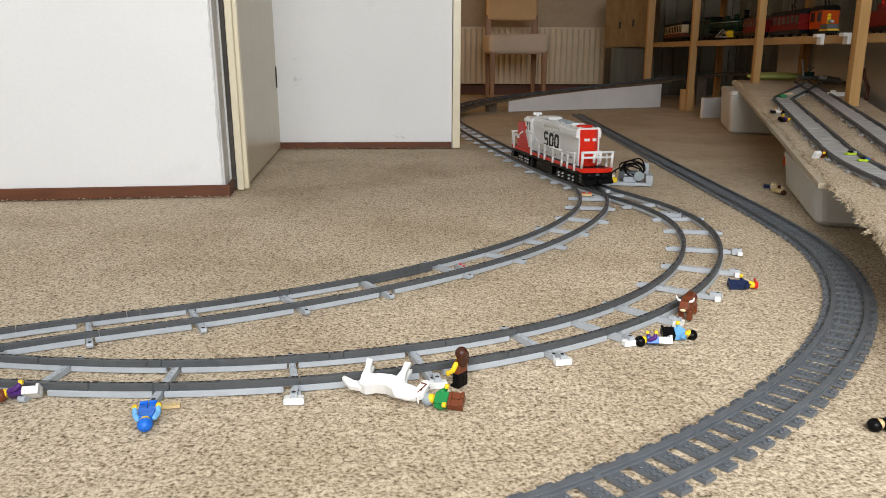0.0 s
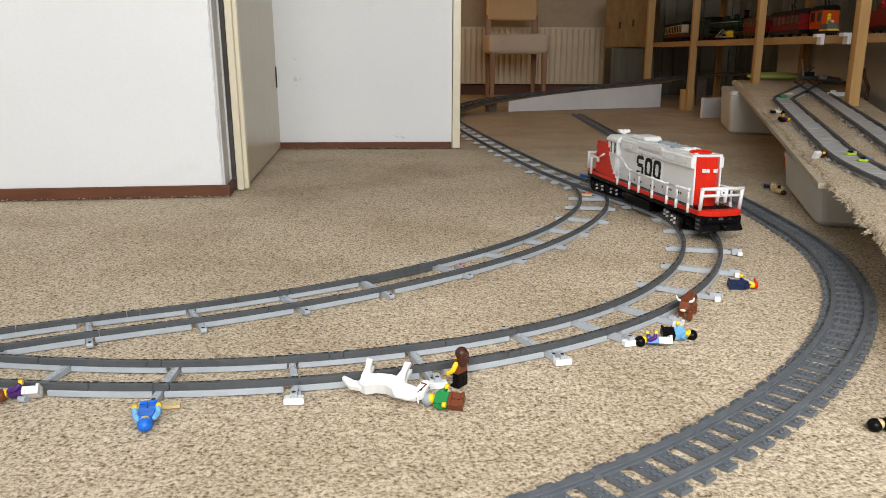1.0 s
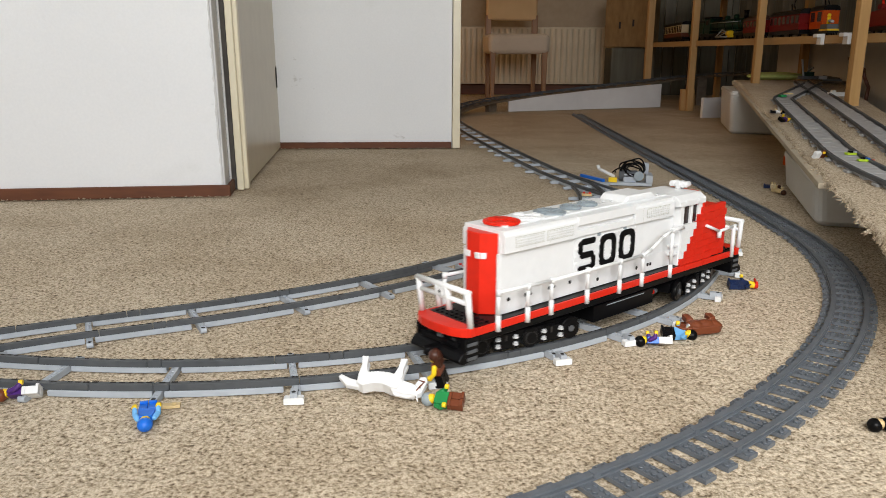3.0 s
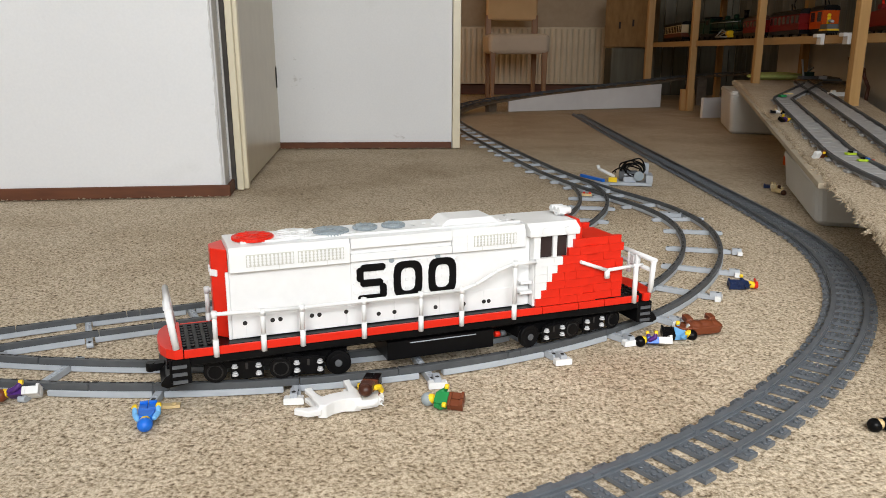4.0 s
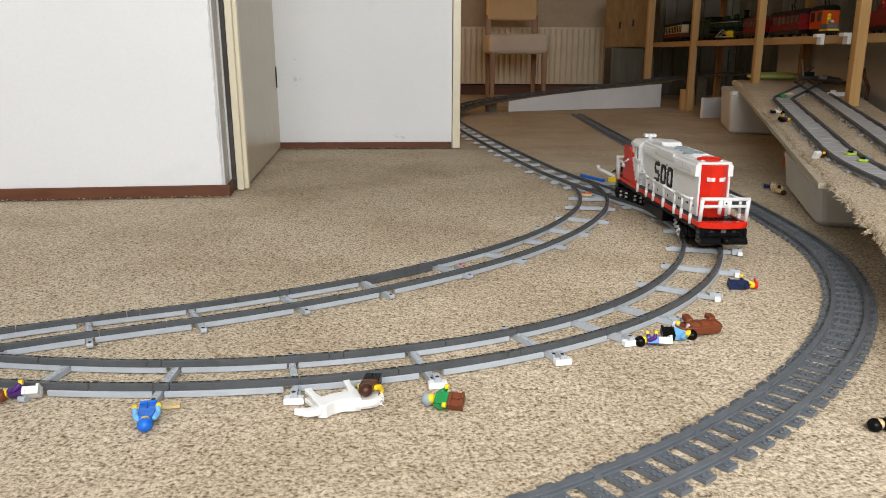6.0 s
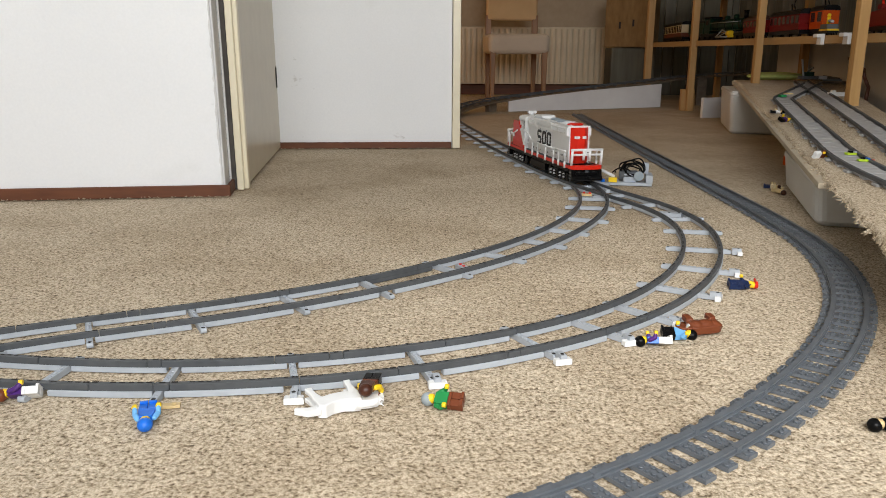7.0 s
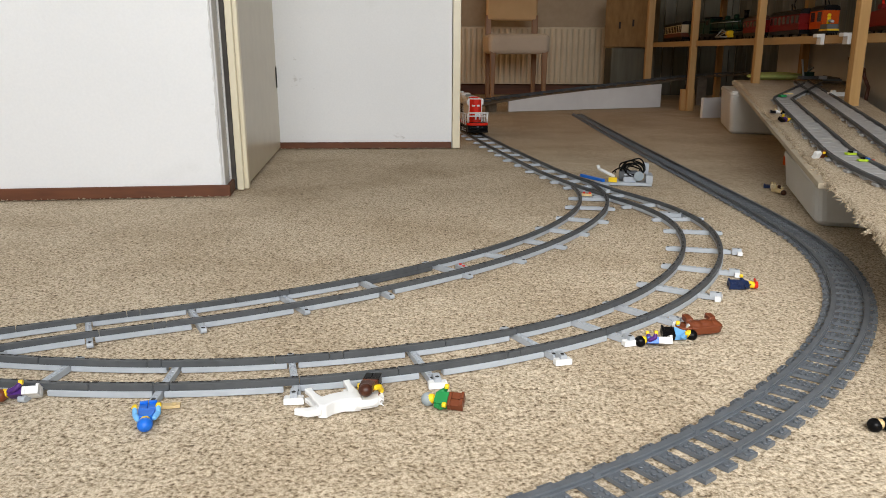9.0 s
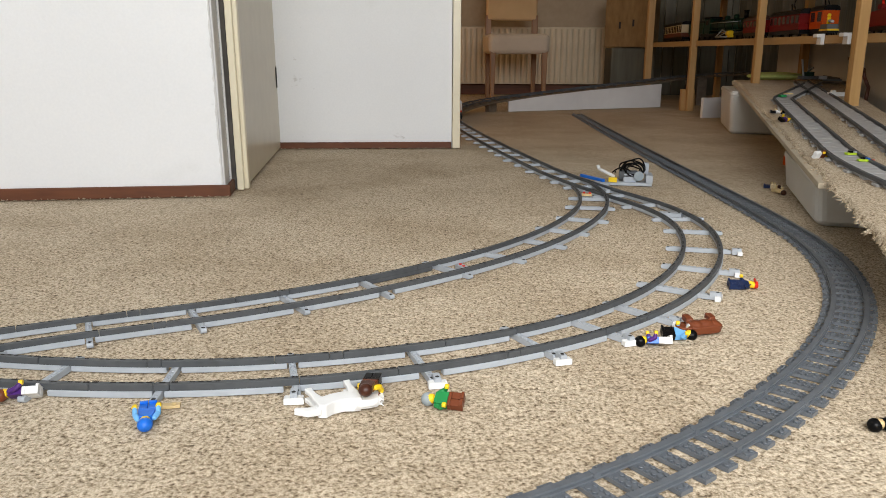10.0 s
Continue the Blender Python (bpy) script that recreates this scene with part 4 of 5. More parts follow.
    for k in range(34):
        x, y = -0.104 + 0.008 * rnd.randrange(26), -0.012 + 0.008 * rnd.randrange(4)
        if not -0.088 < x < -0.010 and not any(abs(x - c) < 0.016 for c in (0.0695, 0.0372, 0.108)):
            tops.cyl((x, y, 0.1662), 0.0024, 0.0012, P_WHITE, n=8)
    part("roof_stud", tops, loco)["kind"] = "stuff"
    # tank
    part("fuel_tank", Shape().box(-0.072, 0.056, -0.034, 0.034, 0.0225, 0.0435, P_BLACK).box(-0.05, 0.03, 0.0342, 0.0348, 0.040, 0.0412, P_LTGREY), loco, 0.001, "black fuel tank")
    part("tank_pin", Shape().cyl((-0.083, 0.026, 0.034), 0.0035, 0.006, P_RED, "x").cyl((-0.090, 0.026, 0.034), 0.0035, 0.006, P_DKGREY, "x"), loco)
    bogies = []
    for sx in (1, -1):
        bog = empty("bogie", Matrix.Translation((sx * 0.166, 0, 0)))
        bog.parent = loco
        for sy in (1, -1):
            fr = Shape().box(*sorted((-0.040 * sx, 0.078 * sx)), *sorted((sy * 0.0325, sy * 0.0360)), 0.0350, 0.0435, P_BLACK)
            for k in (-0.0285, 0.0345):
                x = k * sx
                fr.box(x - 0.0165, x + 0.0165, *sorted((sy * 0.0362, sy * 0.0380)), 0.0240, 0.0425, P_BLACK)
                fr.box(x - 0.0014, x + 0.0014, *sorted((sy * 0.0382, sy * 0.0388)), 0.0340, 0.0410, M_DARK)
                for d in (-0.0120, 0.0120):
                    for z in (0.0280, 0.0365):
                        for dz, w in ((0.0, 0.0034), (0.0021, 0.0026)):
                            fr.cyl((x + d, sy * 0.0400 - 0.0, z + dz), w, 0.0018, P_PIN, "z", 10)
            for k in (0.0, 0.0665):
                x = k * sx
                fr.cyl((x, sy * 0.0362, 0.0325), 0.0120, sy * 0.0016, P_BLACK, "y", 18).cyl((x, sy * 0.0380, 0.0325), 0.0085, sy * 0.0008, M_DARK, "y", 16).cyl((x, sy * 0.0390, 0.0325), 0.0070, sy * 0.0010, P_BLACK, "y", 16)
                fr.box(x - 0.0060, x + 0.0060, *sorted((sy * 0.0362, sy * 0.0392)), 0.0395, 0.0430, P_BLACK)
            part("side_frame", fr, bog, 0.0004, "black bogie side frame with grey pins")
            for x in (-0.060 * sx, -0.012 * sx, 0.036 * sx):
                big = x == -0.060 * sx
                r = 0.0135
                o = 0.0335 if big else 0.0300
                wh = Shape().cyl((x, sy * o - (0.0 if sy > 0 else 0.0), 0.0192 + r), r, -sy * 0.006, P_BLACK, "y", 20).cyl((x, sy * o, 0.0192 + r), r * 0.72, sy * 0.0008, P_BLACK, "y", 18).cyl((x, sy * (o + 0.0008), 0.0192 + r), r * 0.30, sy * 0.0014, P_DKGREY, "y", 12)
                part("wheel", wh, bog, 0.0006, "black plastic wheel")
        part("frame", Shape().box(-0.07, 0.07, -0.024, 0.024, 0.030, 0.0437, P_BLACK), bog, B)
        bogies.append(bog)
    return loco, bogies


locomotive, bogies = build_locomotive()


# ---------------------------------------------------------------- toy figures, each one plain mesh
def figure(name, legs, torso, skin, hair, label, arms=None, hat=False, raise_arm=0.0, long_hair=False):
    s = Shape()
    arms = arms or torso
    for x in (-0.0043, 0.0043):
        s.box(x - 0.0039, x + 0.0039, -0.0042, 0.0042, 0, 0.0125, legs).box(x - 0.0039, x + 0.0039, -0.0066, -0.0042, 0, 0.0030, legs)
    s.box(-0.0083, 0.0083, -0.0042, 0.0042, 0.0126, 0.0160, legs)
    s.prism([(-0.0083, 0.0161), (0.0083, 0.0161), (0.0058, 0.0298), (-0.0058, 0.0298)], -0.0041, 0.0041, torso, "y")
    for sx, up in ((1, raise_arm), (-1, raise_arm * 0.4)):
        sh_ = Vector((sx * 0.0076, 0, 0.0270))
        el = sh_ + Vector((sx * 0.0030, -0.0015 - 0.003 * up, -0.0062 + 0.004 * up))
        hd = el + Vector((sx * 0.0004, -0.0055, -0.0045 + 0.009 * up))
        s.ball(sh_, 0.0031, arms, n=8).rod(sh_, el, 0.0029, arms, 8).ball(el, 0.0029, arms, n=8).rod(el, hd, 0.0026, arms, 8)
        s.cyl(hd - Vector((0, 0.0005, 0.0022)), 0.0029, 0.0042, skin, "z", 8)
    s.cyl((0, 0, 0.0299), 0.0036, 0.0012, skin, n=10)
    s.cyl((0, 0, 0.0311), 0.0046, 0.0014, skin, n=12, r2=0.0052).cyl((0, 0, 0.0325), 0.0052, 0.0058, skin, n=12).cyl((0, 0, 0.0383), 0.0052, 0.0016, skin, n=12, r2=0.0040)
    if hair is not None:
        if hat:
            s.cyl((0, 0, 0.0382), 0.0062, 0.0052, hair, n=14, r2=0.0056).box(-0.0052, 0.0052, -0.0098, -0.0040, 0.0383, 0.0394, hair)
        else:
            s.ball((0, 0.0016, 0.0378), 0.0074, hair, (1.0, 0.96, 0.96), 14)
            if long_hair:
                s.box(-0.0068, 0.0068, 0.0005, 0.0066, 0.0255, 0.0378, hair).ball((0, 0.003, 0.0260), 0.0060, hair, (1.1, 0.7, 0.7), 10)
    ob = s.thing(name, None, 0.0005)
    return tagged(ob, label, "toy figure", "toy figures by the track")


def lying(x, y, angle, z=0.0062, roll=0.0):
    """Laid on its back at x, y with the head towards angle (degrees)."""
    a = radians(angle)
    m = Matrix(((math.sin(a), 0, math.cos(a), 0), (-math.cos(a), 0, math.sin(a), 0), (0, -1, 0, 0), (0, 0, 0, 1)))
    return Matrix.Translation((x, y, z)) @ m @ Matrix.Rotation(radians(roll), 4, "Z") @ Matrix.Translation((0, 0, -0.021))


figure("toy_figure", P_BROWN, P_GREEN, P_YELLOW, P_FANGREY, "toy figure in green shirt and brown trousers lying on carpet", hat=False, raise_arm=0.2).matrix_basis = lying(0.0013, 0.7330, 166, 0.0070, roll=-30)
figure("toy_figure", P_BLUE, P_BLUE, P_YELLOW, P_BLUE, "toy figure in blue with blue helmet lying against the rail", P_LTBLUE).matrix_basis = lying(-0.286, 0.695, 284, 0.0070)
figure("toy_figure", P_WHITE, P_PURPLE, P_YELLOW, P_BROWN, "toy figure in purple top and white trousers lying by the rail").matrix_basis = lying(-0.434, 0.741, 190, 0.009, roll=40)
figure("toy_figure", P_WHITE, P_BLUE, P_YELLOW, P_BLACK, "toy figure in blue top, black hair and white trousers, lying", P_PURPLE, raise_arm=0.8).matrix_basis = lying(0.260, 0.907, 176, roll=25)
figure("toy_figure", P_BLACK, P_LTBLUE, P_YELLOW, P_BLACK, "toy figure in light blue shirt and black trousers, lying", raise_arm=0.9).matrix_basis = lying(0.297, 0.931, -4, roll=20)
figure("toy_figure", P_NAVY, P_NAVY, P_YELLOW, P_RED, "toy figure in navy uniform and red cap lying on carpet", hat=True, raise_arm=0.9).matrix_basis = lying(0.458, 1.148, -3, roll=15)
figure("toy_figure", P_TAN, P_BLACK, P_TAN, P_BLACK, "black-haired toy figure lying on the carpet").matrix_basis = lying(0.431, 0.684, 172)
figure("toy_figure", P_NAVY, P_CREAM, P_TAN, P_DKBROWN, "toy figure in cream top and dark trousers lying on carpet", raise_arm=0.8).matrix_basis = lying(0.872, 2.055, -20)
figure("toy_figure", P_TAN, P_TAN, P_CREAM, P_DKBROWN, "tan toy figure with brown hair lying beside another").matrix_basis = lying(0.862, 1.985, -75)
s = Shape().box(-0.010, 0.010, -0.004, 0.004, 0, 0.0032, P_TAN).cyl((0.004, 0, 0.0032), 0.0024, 0.0016, P_TAN, n=8)
tagged(s.thing("tan_tile", Matrix.Translation((-0.275, 0.728, 0)) @ Matrix.Rotation(radians(10), 4, "Z"), 0.0004), "small tan plastic tile lying by the rail", "tile")
standing_figure = figure("toy_figure", P_BLACK, P_BROWN, P_YELLOW, P_DKBROWN, "toy figure in brown coat with long dark hair", P_YELLOW, long_hair=True)


def smooth_body(ob, voxel=0.0011, passes=4):
    r = ob.modifiers.new("join", "REMESH")
    r.mode, r.voxel_size, r.use_smooth_shade = "VOXEL", voxel, True
    sm = ob.modifiers.new("soft", "SMOOTH")
    sm.factor, sm.iterations = 0.5, passes
    return ob


def build_horse():
    s = Shape()
    w = P_WHITE
    body = [(-0.0245, 0.0270), (-0.0180, 0.0215), (-0.0060, 0.0190), (0.0080, 0.0195), (0.0185, 0.0235), (0.0225, 0.0300), (0.0190, 0.0400), (0.0120, 0.0390), (0.0030, 0.0350), (-0.0080, 0.0350), (-0.0180, 0.0390), (-0.0245, 0.0360)]
    s.prism(body, -0.0074, 0.0074, w, "y")
    s.prism([(0.0130, 0.0300), (0.0220, 0.0265), (0.0340, 0.0300), (0.0400, 0.0360), (0.0360, 0.0440), (0.0260, 0.0440), (0.0120, 0.0400)], -0.0048, 0.0048, w, "y")
    s.prism([(0.0340, 0.0340), (0.0400, 0.0200), (0.0455, 0.0195), (0.0480, 0.0245), (0.0440, 0.0400), (0.0380, 0.0440)], -0.0038, 0.0038, w, "y")
    for y in (-0.0026, 0.0026):
        s.rod((0.0390, y, 0.0420), (0.0405, y * 1.3, 0.0475), 0.0013, w, 6, 0.0006)
    for x, k in ((0.0165, 0.003), (-0.0195, -0.003)):
        for y in (-0.0050, 0.0050):
            s.solid([(x + dx * a + k * z, y + dy * b, 0.026 - 0.026 * z) for z, a, b in ((0, 0.0056, 0.0026), (0.55, 0.0030, 0.0024), (1.0, 0.0036, 0.0028)) for dx, dy in ((-1, -1), (1, -1), (1, 1), (-1, 1))],
                    [(0, 1, 2, 3), (11, 10, 9, 8)] + [(r + j + 4, r + (j + 1) % 4 + 4, r + (j + 1) % 4, r + j) for r in (0, 4) for j in range(4)], w)
    s.prism([(-0.0230, 0.0300), (-0.0330, 0.0280), (-0.0440, 0.0230), (-0.0465, 0.0265), (-0.0360, 0.0370), (-0.0230, 0.0385)], -0.0032, 0.0032, w, "y")
    s.prism([(0.0120, 0.0395), (0.0260, 0.0430), (0.0370, 0.0435), (0.0300, 0.0462), (0.0160, 0.0440)], -0.0018, 0.0018, w, "y")
    ob = smooth_body(s.thing("toy_horse"), 0.0007, 3)
    return tagged(ob, "white plastic toy horse knocked over beside the rails", "toy horse")


def build_cow():
    s = Shape()
    b = P_BROWN
    s.prism([(-0.0290, 0.0150), (-0.0200, 0.0125), (0.0100, 0.0125), (0.0190, 0.0155), (0.0220, 0.0230), (0.0200, 0.0340), (0.0120, 0.0375), (-0.0240, 0.0360), (-0.0300, 0.0320)], -0.0062, 0.0062, b, "y")
    s.ball((0.008, 0, 0.0250), 0.0118, b, (1.15, 0.95, 1.02), 18).ball((-0.006, 0, 0.0245), 0.0118, b, (1.5, 0.98, 0.98), 18).ball((-0.0205, 0, 0.0250), 0.0110, b, (0.95, 0.92, 1.0), 18)
    s.prism([(0.0180, 0.0250), (0.0300, 0.0200), (0.0380, 0.0205), (0.0390, 0.0260), (0.0320, 0.0350), (0.0190, 0.0365)], -0.0062, 0.0062, b, "y")
    for x in (0.0130, -0.0225):
        for y in (-0.0062, 0.0062):
            s.box(x - 0.0050, x + 0.0050, y - 0.0040, y + 0.0040, 0.0, 0.016, b)
    s.rod((-0.032, 0, 0.029), (-0.035, 0, 0.012), 0.0016, b)
    s.v = [(x * 0.9, y * 0.88, z * 0.84) for x, y, z in s.v]
    ob = smooth_body(s.thing("toy_cow"), 0.0008, 6)
    return tagged(ob, "reddish brown plastic toy cow with white horns", "toy cow")


horse, cow = build_horse(), build_cow()
for y in (-1, 1):
    part("horn", Shape().rod((0.026, y * 0.0050, 0.033), (0.026, y * 0.0105, 0.0355), 0.0017, P_WHITE).rod((0.026, y * 0.0105, 0.0355), (0.027, y * 0.0115, 0.0405), 0.0017, P_WHITE, 8, 0.0008), cow, 0, "white horn", Matrix.Translation((-0.0025, 0, -0.0052)))
part("muzzle", Shape().ball((0.0385, 0, 0.0250), 0.0038, P_CREAM, (0.5, 1.1, 0.6)), cow, 0, "pale muzzle", Matrix.Translation((-0.0045, 0, -0.0060)))
part("eye", Shape().ball((0.0415, -0.0038, 0.0345), 0.0010, P_BLACK, n=8).ball((0.0415, 0.0038, 0.0345), 0.0010, P_BLACK, n=8), horse, 0, "black eye")
strap = Shape()
for y in (-1, 1):
    strap.tube([(0.0478, 0.0, 0.0270), (0.0450, y * 0.0042, 0.0265), (0.0395, y * 0.0042, 0.0250), (0.0385, 0.0, 0.0245)], 0.0007, P_BROWN)
    strap.tube([(0.0450, y * 0.0042, 0.0265), (0.0385, y * 0.0042, 0.0385), (0.0380, 0.0, 0.0435)], 0.0007, P_BROWN)
part("bridle", strap, horse, 0, "brown bridle")


# ---------------------------------------------------------------- sloping layout board
def ramp_z(y):
    return 0.117 + 0.043 * (y - 1.6)


def left_edge(y):
    return 0.76 + 0.285 * (y - 1.58)


def right_edge(y):
    return 1.50 + 0.36 * (y - 2.90)


def build_layout():
    lay = tagged(empty("layout_board"), "sloping carpet-covered wooden board carrying two toy tracks", "layout board")
    ys = [1.0 + 0.1 * i for i in range(30)]
    ys = [0.62] + ys + [3.98]
    bd = Shape()
    v = []
    for y in ys:
        if y < 1.5:
            continue
        for x, dz in ((left_edge(y) - 0.012, -0.018), (right_edge(y) + 0.05, -0.018), (right_edge(y) + 0.05, -0.006), (left_edge(y) - 0.012, -0.006)):
            v.append((x, y, ramp_z(y) + dz))
    n = len(v) // 4
    f = [(0, 1, 2, 3), (4 * n - 1, 4 * n - 2, 4 * n - 3, 4 * n - 4)] + [(4 * i + j, 4 * i + 4 + j, 4 * i + 4 + (j + 1) % 4, 4 * i + (j + 1) % 4) for i in range(n - 1) for j in range(4)]
    bd.solid(v, f, M_PALE)
    part("board", bd, lay, 0.001, "pale wooden board")
    # carpet offcut with an uneven pile
    rng = np.random.default_rng(8)
    nu, nv = 70, 300
    V = []
    for j in range(nv + 1):
        y = 0.60 + (3.95 - 0.60) * j / nv
        fray = 0.004 * rng.standard_normal()
        for i in range(nu + 1):
            u = i / nu
            x = left_edge(y) + 0.004 + fray * (1 - u) + (right_edge(y) + 0.05 - left_edge(y)) * u
            edge = 0.008 if i == 0 else 0.0
            V.append((x + 0.001 * rng.standard_normal(), y, ramp_z(y) + 0.0025 * rng.random() - edge))
    top = len(V)
    V += [(x, y, z - 0.0055 - (0 if k % (nu + 1) else -0.004)) for k, (x, y, z) in enumerate(V[:top])]
    F = []
    w = nu + 1
    for j in range(nv):
        for i in range(nu):
            a = j * w + i
            F.append((a, a + 1, a + w + 1, a + w))
        for i in (0, nu):
            a = j * w + i
            F.append((a, a + w, a + w + top, a + top) if i == 0 else (a + w, a, a + top, a + w + top))
    for i in range(nu):
        F.append((i + 1, i, i + top, i + 1 + top))
    sh = Shape().solid(V, F, M_CARPET, None, True)
    part("carpet_offcut", sh, lay, 0, "beige carpet offcut with frayed edge")
    fr = Shape()
    for k in range(420):
        y = 0.75 + 2.2 * rng.random() ** 1.6
        x = left_edge(y) + 0.004
        a = Vector((x + 0.004 * rng.standard_normal(), y, ramp_z(y) - 0.006 * rng.random()))
        b = a + Vector((-0.008 * rng.random(), 0.006 * rng.standard_normal(), -0.010 * rng.random() + 0.002))
        fr.rod(a, b, 0.0012, M_CARPET, 4, 0.0006)
    part("fringe", fr, lay, 0, "loose carpet threads")["kind"] = "stuff"
    return lay


build_layout()
tracks_z = lambda x, y, s: ramp_z(y) + 0.002
R1 = Line((1.694, 3.665), radians(-121.5), [(0.80, 0.0), (0.10, 2.53), (1.13, 0.0), (0.35, 0.60), (0.45, 0.3)], rise=tracks_z)
R2 = Line((1.69, 3.80), radians(-107.2), [(2.3, -0.008), (0.9, 0.1)], rise=tracks_z)
SLOPE_PLATE = Shape().box(-0.0300, 0.0300, -0.027, 0.027, 0, 0.0085, P_SLOPE).box(-0.0300, -0.0080, -0.0385, -0.0272, 0, 0.0050, P_SLOPE).box(-0.0300, -0.0080, 0.0272, 0.0385, 0, 0.0050, P_SLOPE).mesh("sleeper_plate")
for ln, nm in ((R1, "slope_track"), (R2, "slope_track")):
    tr = build_track(nm, ln, 0.02, ln.length, "dark grey toy rails with grey plates running down the slope", [0.06 + 0.066 * i for i in range(int(ln.length / 0.066) - 1)],
                     joints=0.256, sleeper_len=0.075, beams=False, plate=SLOPE_PLATE)
# the far switch stand and its lever
st = Shape().box(-0.05, 0.05, -0.04, 0.04, 0, 0.02, P_DKGREY).box(-0.02, 0.03, -0.02, 0.02, 0.02, 0.045, P_DKGREEN).rod((-0.03, 0, 0.02), (-0.045, 0.01, 0.125), 0.006, P_LTGREY).rod((-0.01, 0, 0.04), (0.03, 0, 0.075), 0.006, P_DKGREY).box(0.06, 0.11, -0.03, -0.01, 0.0, 0.022, P_LTGREY)
tagged(st.thing("switch_stand", Matrix.Translation((1.69, 3.72, ramp_z(3.72) + 0.024)) @ Matrix.Scale(0.72, 4)), "dark grey switch stand with upright lever", "switch stand")
for k, (x, y, a) in enumerate(((0.898, 1.722, 10), (0.884, 1.640, -5))):
    s = Shape().box(-0.022, 0.022, -0.010, 0.010, 0, 0.007, P_LIME).box(-0.010, -0.002, -0.010, 0.010, 0.0072, 0.014, P_BLACK).box(0.006, 0.014, -0.010, 0.010, 0.0072, 0.012, P_BLUE if k else P_LTGREY).box(0.0225, 0.030, -0.006, 0.006, 0.0, 0.007, P_RED)
    tagged(s.thing("small_flatbed", Matrix.Translation((x, y, ramp_z(y) + 0.0115)) @ Matrix.Rotation(radians(a), 4, "Z") @ Matrix.Scale(0.62, 4), 0.0005), "lime green and black little brick wagon between the rails", "toy wagon", "wagons on the slope")
s = Shape().box(-0.020, 0.0, -0.014, 0.014, 0, 0.008, P_GREEN).box(0.0, 0.022, -0.018, -0.004, 0.0102, 0.015, P_TAN).box(0.0, 0.022, 0.004, 0.018, 0.0102, 0.015, P_TAN)
tagged(s.thing("brick_bridge", Matrix.Translation((1.285, 3.00, ramp_z(3.00) + 0.012)), 0.0005), "green and tan brick plate across the track", "brick plate")
figure("toy_figure", P_BLACK, P_WHITE, P_TAN, P_BLACK, "toy figure in white shirt and black trousers lying on the slope").matrix_basis = lying(1.070, 2.545, -12, ramp_z(2.545) + 0.0085)
figure("toy_figure", P_BLACK, P_PURPLE, P_YELLOW, P_BLACK, "dark-clothed toy figure sprawled on the sloping carpet", P_YELLOW, raise_arm=0.8).matrix_basis = lying(1.015, 2.355, 28, ramp_z(2.355) + 0.0085, 30)
figure("toy_figure", P_WHITE, P_BROWN, P_YELLOW, P_DKBROWN, "brown-haired toy figure lying at the slope's edge", long_hair=True).matrix_basis = lying(0.838, 1.735, 20, ramp_z(1.735) + 0.0085, 120)


def build_tub(name, x, y, w, d, h, turn, label, mat):
    """An open storage tub, wider at its rim, under a lid."""
    s = Shape()
    t = 0.10
    r = 0.022
    def ring(ww, dd, z):
        out = []
        for cx, cy, a0 in ((1, 1, 0), (-1, 1, 90), (-1, -1, 180), (1, -1, 270)):
            for i in range(5):
                a = radians(a0 + i * 22.5)
                out.append((cx * (ww / 2 - r) + r * math.cos(a), cy * (dd / 2 - r) + r * math.sin(a), z))
        return out
    rings = [ring(w - 0.02, d - 0.02, 0.0), ring(w, d, 0.010), ring(w + 0.016, d + 0.016, h - 0.014), ring(w + 0.021, d + 0.021, h - 0.012), ring(w + 0.021, d + 0.021, h)]
    v = [p for q in rings for p in q]
    n = len(rings[0])
    f = [tuple(range(n))[::-1], tuple(range(4 * n, 5 * n))]
    for k in range(4):
        f += [(k * n + i, k * n + (i + 1) % n, (k + 1) * n + (i + 1) % n, (k + 1) * n + i) for i in range(n)]
    s.solid(v, f, mat)
    tub = empty(name, Matrix.Translation((x, y, 0)) @ Matrix.Rotation(radians(turn), 4, "Z"))
    tagged(tub, label, "storage tub")
    part("body", s, tub, 0.003)
    part("lid", Shape().box(-w / 2 - 0.006, w / 2 + 0.006, -d / 2 - 0.006, d / 2 + 0.006, h + 0.0005, h + 0.006, mat), tub, 0.003)
    return tub


build_tub("storage_tub", 1.030, 1.79, 0.38, 0.52, 0.096, -16.5, "milky translucent plastic tub propping up the board", M_TUBW)
build_tub("storage_tub", 1.545, 3.72, 0.42, 0.55, 0.181, -15, "large milky plastic tub under the top of the board", M_TUBW)
tagged(Shape().box(0, 0.16, 0, 0.02, 0, 0.11, M_WHITEB).thing("leaning_board", Matrix.Translation((1.42, 4.35, 0)) @ Matrix.Rotation(radians(20), 4, "Z"), 0.002), "small white board leaning by the plastic tub", "board")
tagged(Shape().ball((0, 0, 0.0), 0.1, M_LIME, (1.5, 0.9, 0.22), 20).thing("felt_cushion", Matrix.Translation((1.70, 4.10, 0.234))), "flat lime green felt cushion", "cushion")
tagged(Shape().box(-0.03, 0.03, -0.02, 0.02, 0, 0.03, P_ORANGE).thing("orange_brick", Matrix.Translation((1.125, 2.50, 0)), 0.002), "orange plastic brick under the board", "brick")

# white fascia board in front of the climbing track
F0, FL = between((0.39, 4.764), (1.425, 5.225))
s = Shape().prism([(0, 0), (FL, 0), (FL, 0.150), (FL * 0.5, 0.116), (FL * 0.25, 0.092), (0, 0.062)], 0, 0.012, M_WHITEB, "y", F0)
tagged(s.thing("fascia_board", None, 0.001), "white board closing the side of the track ramp", "board")


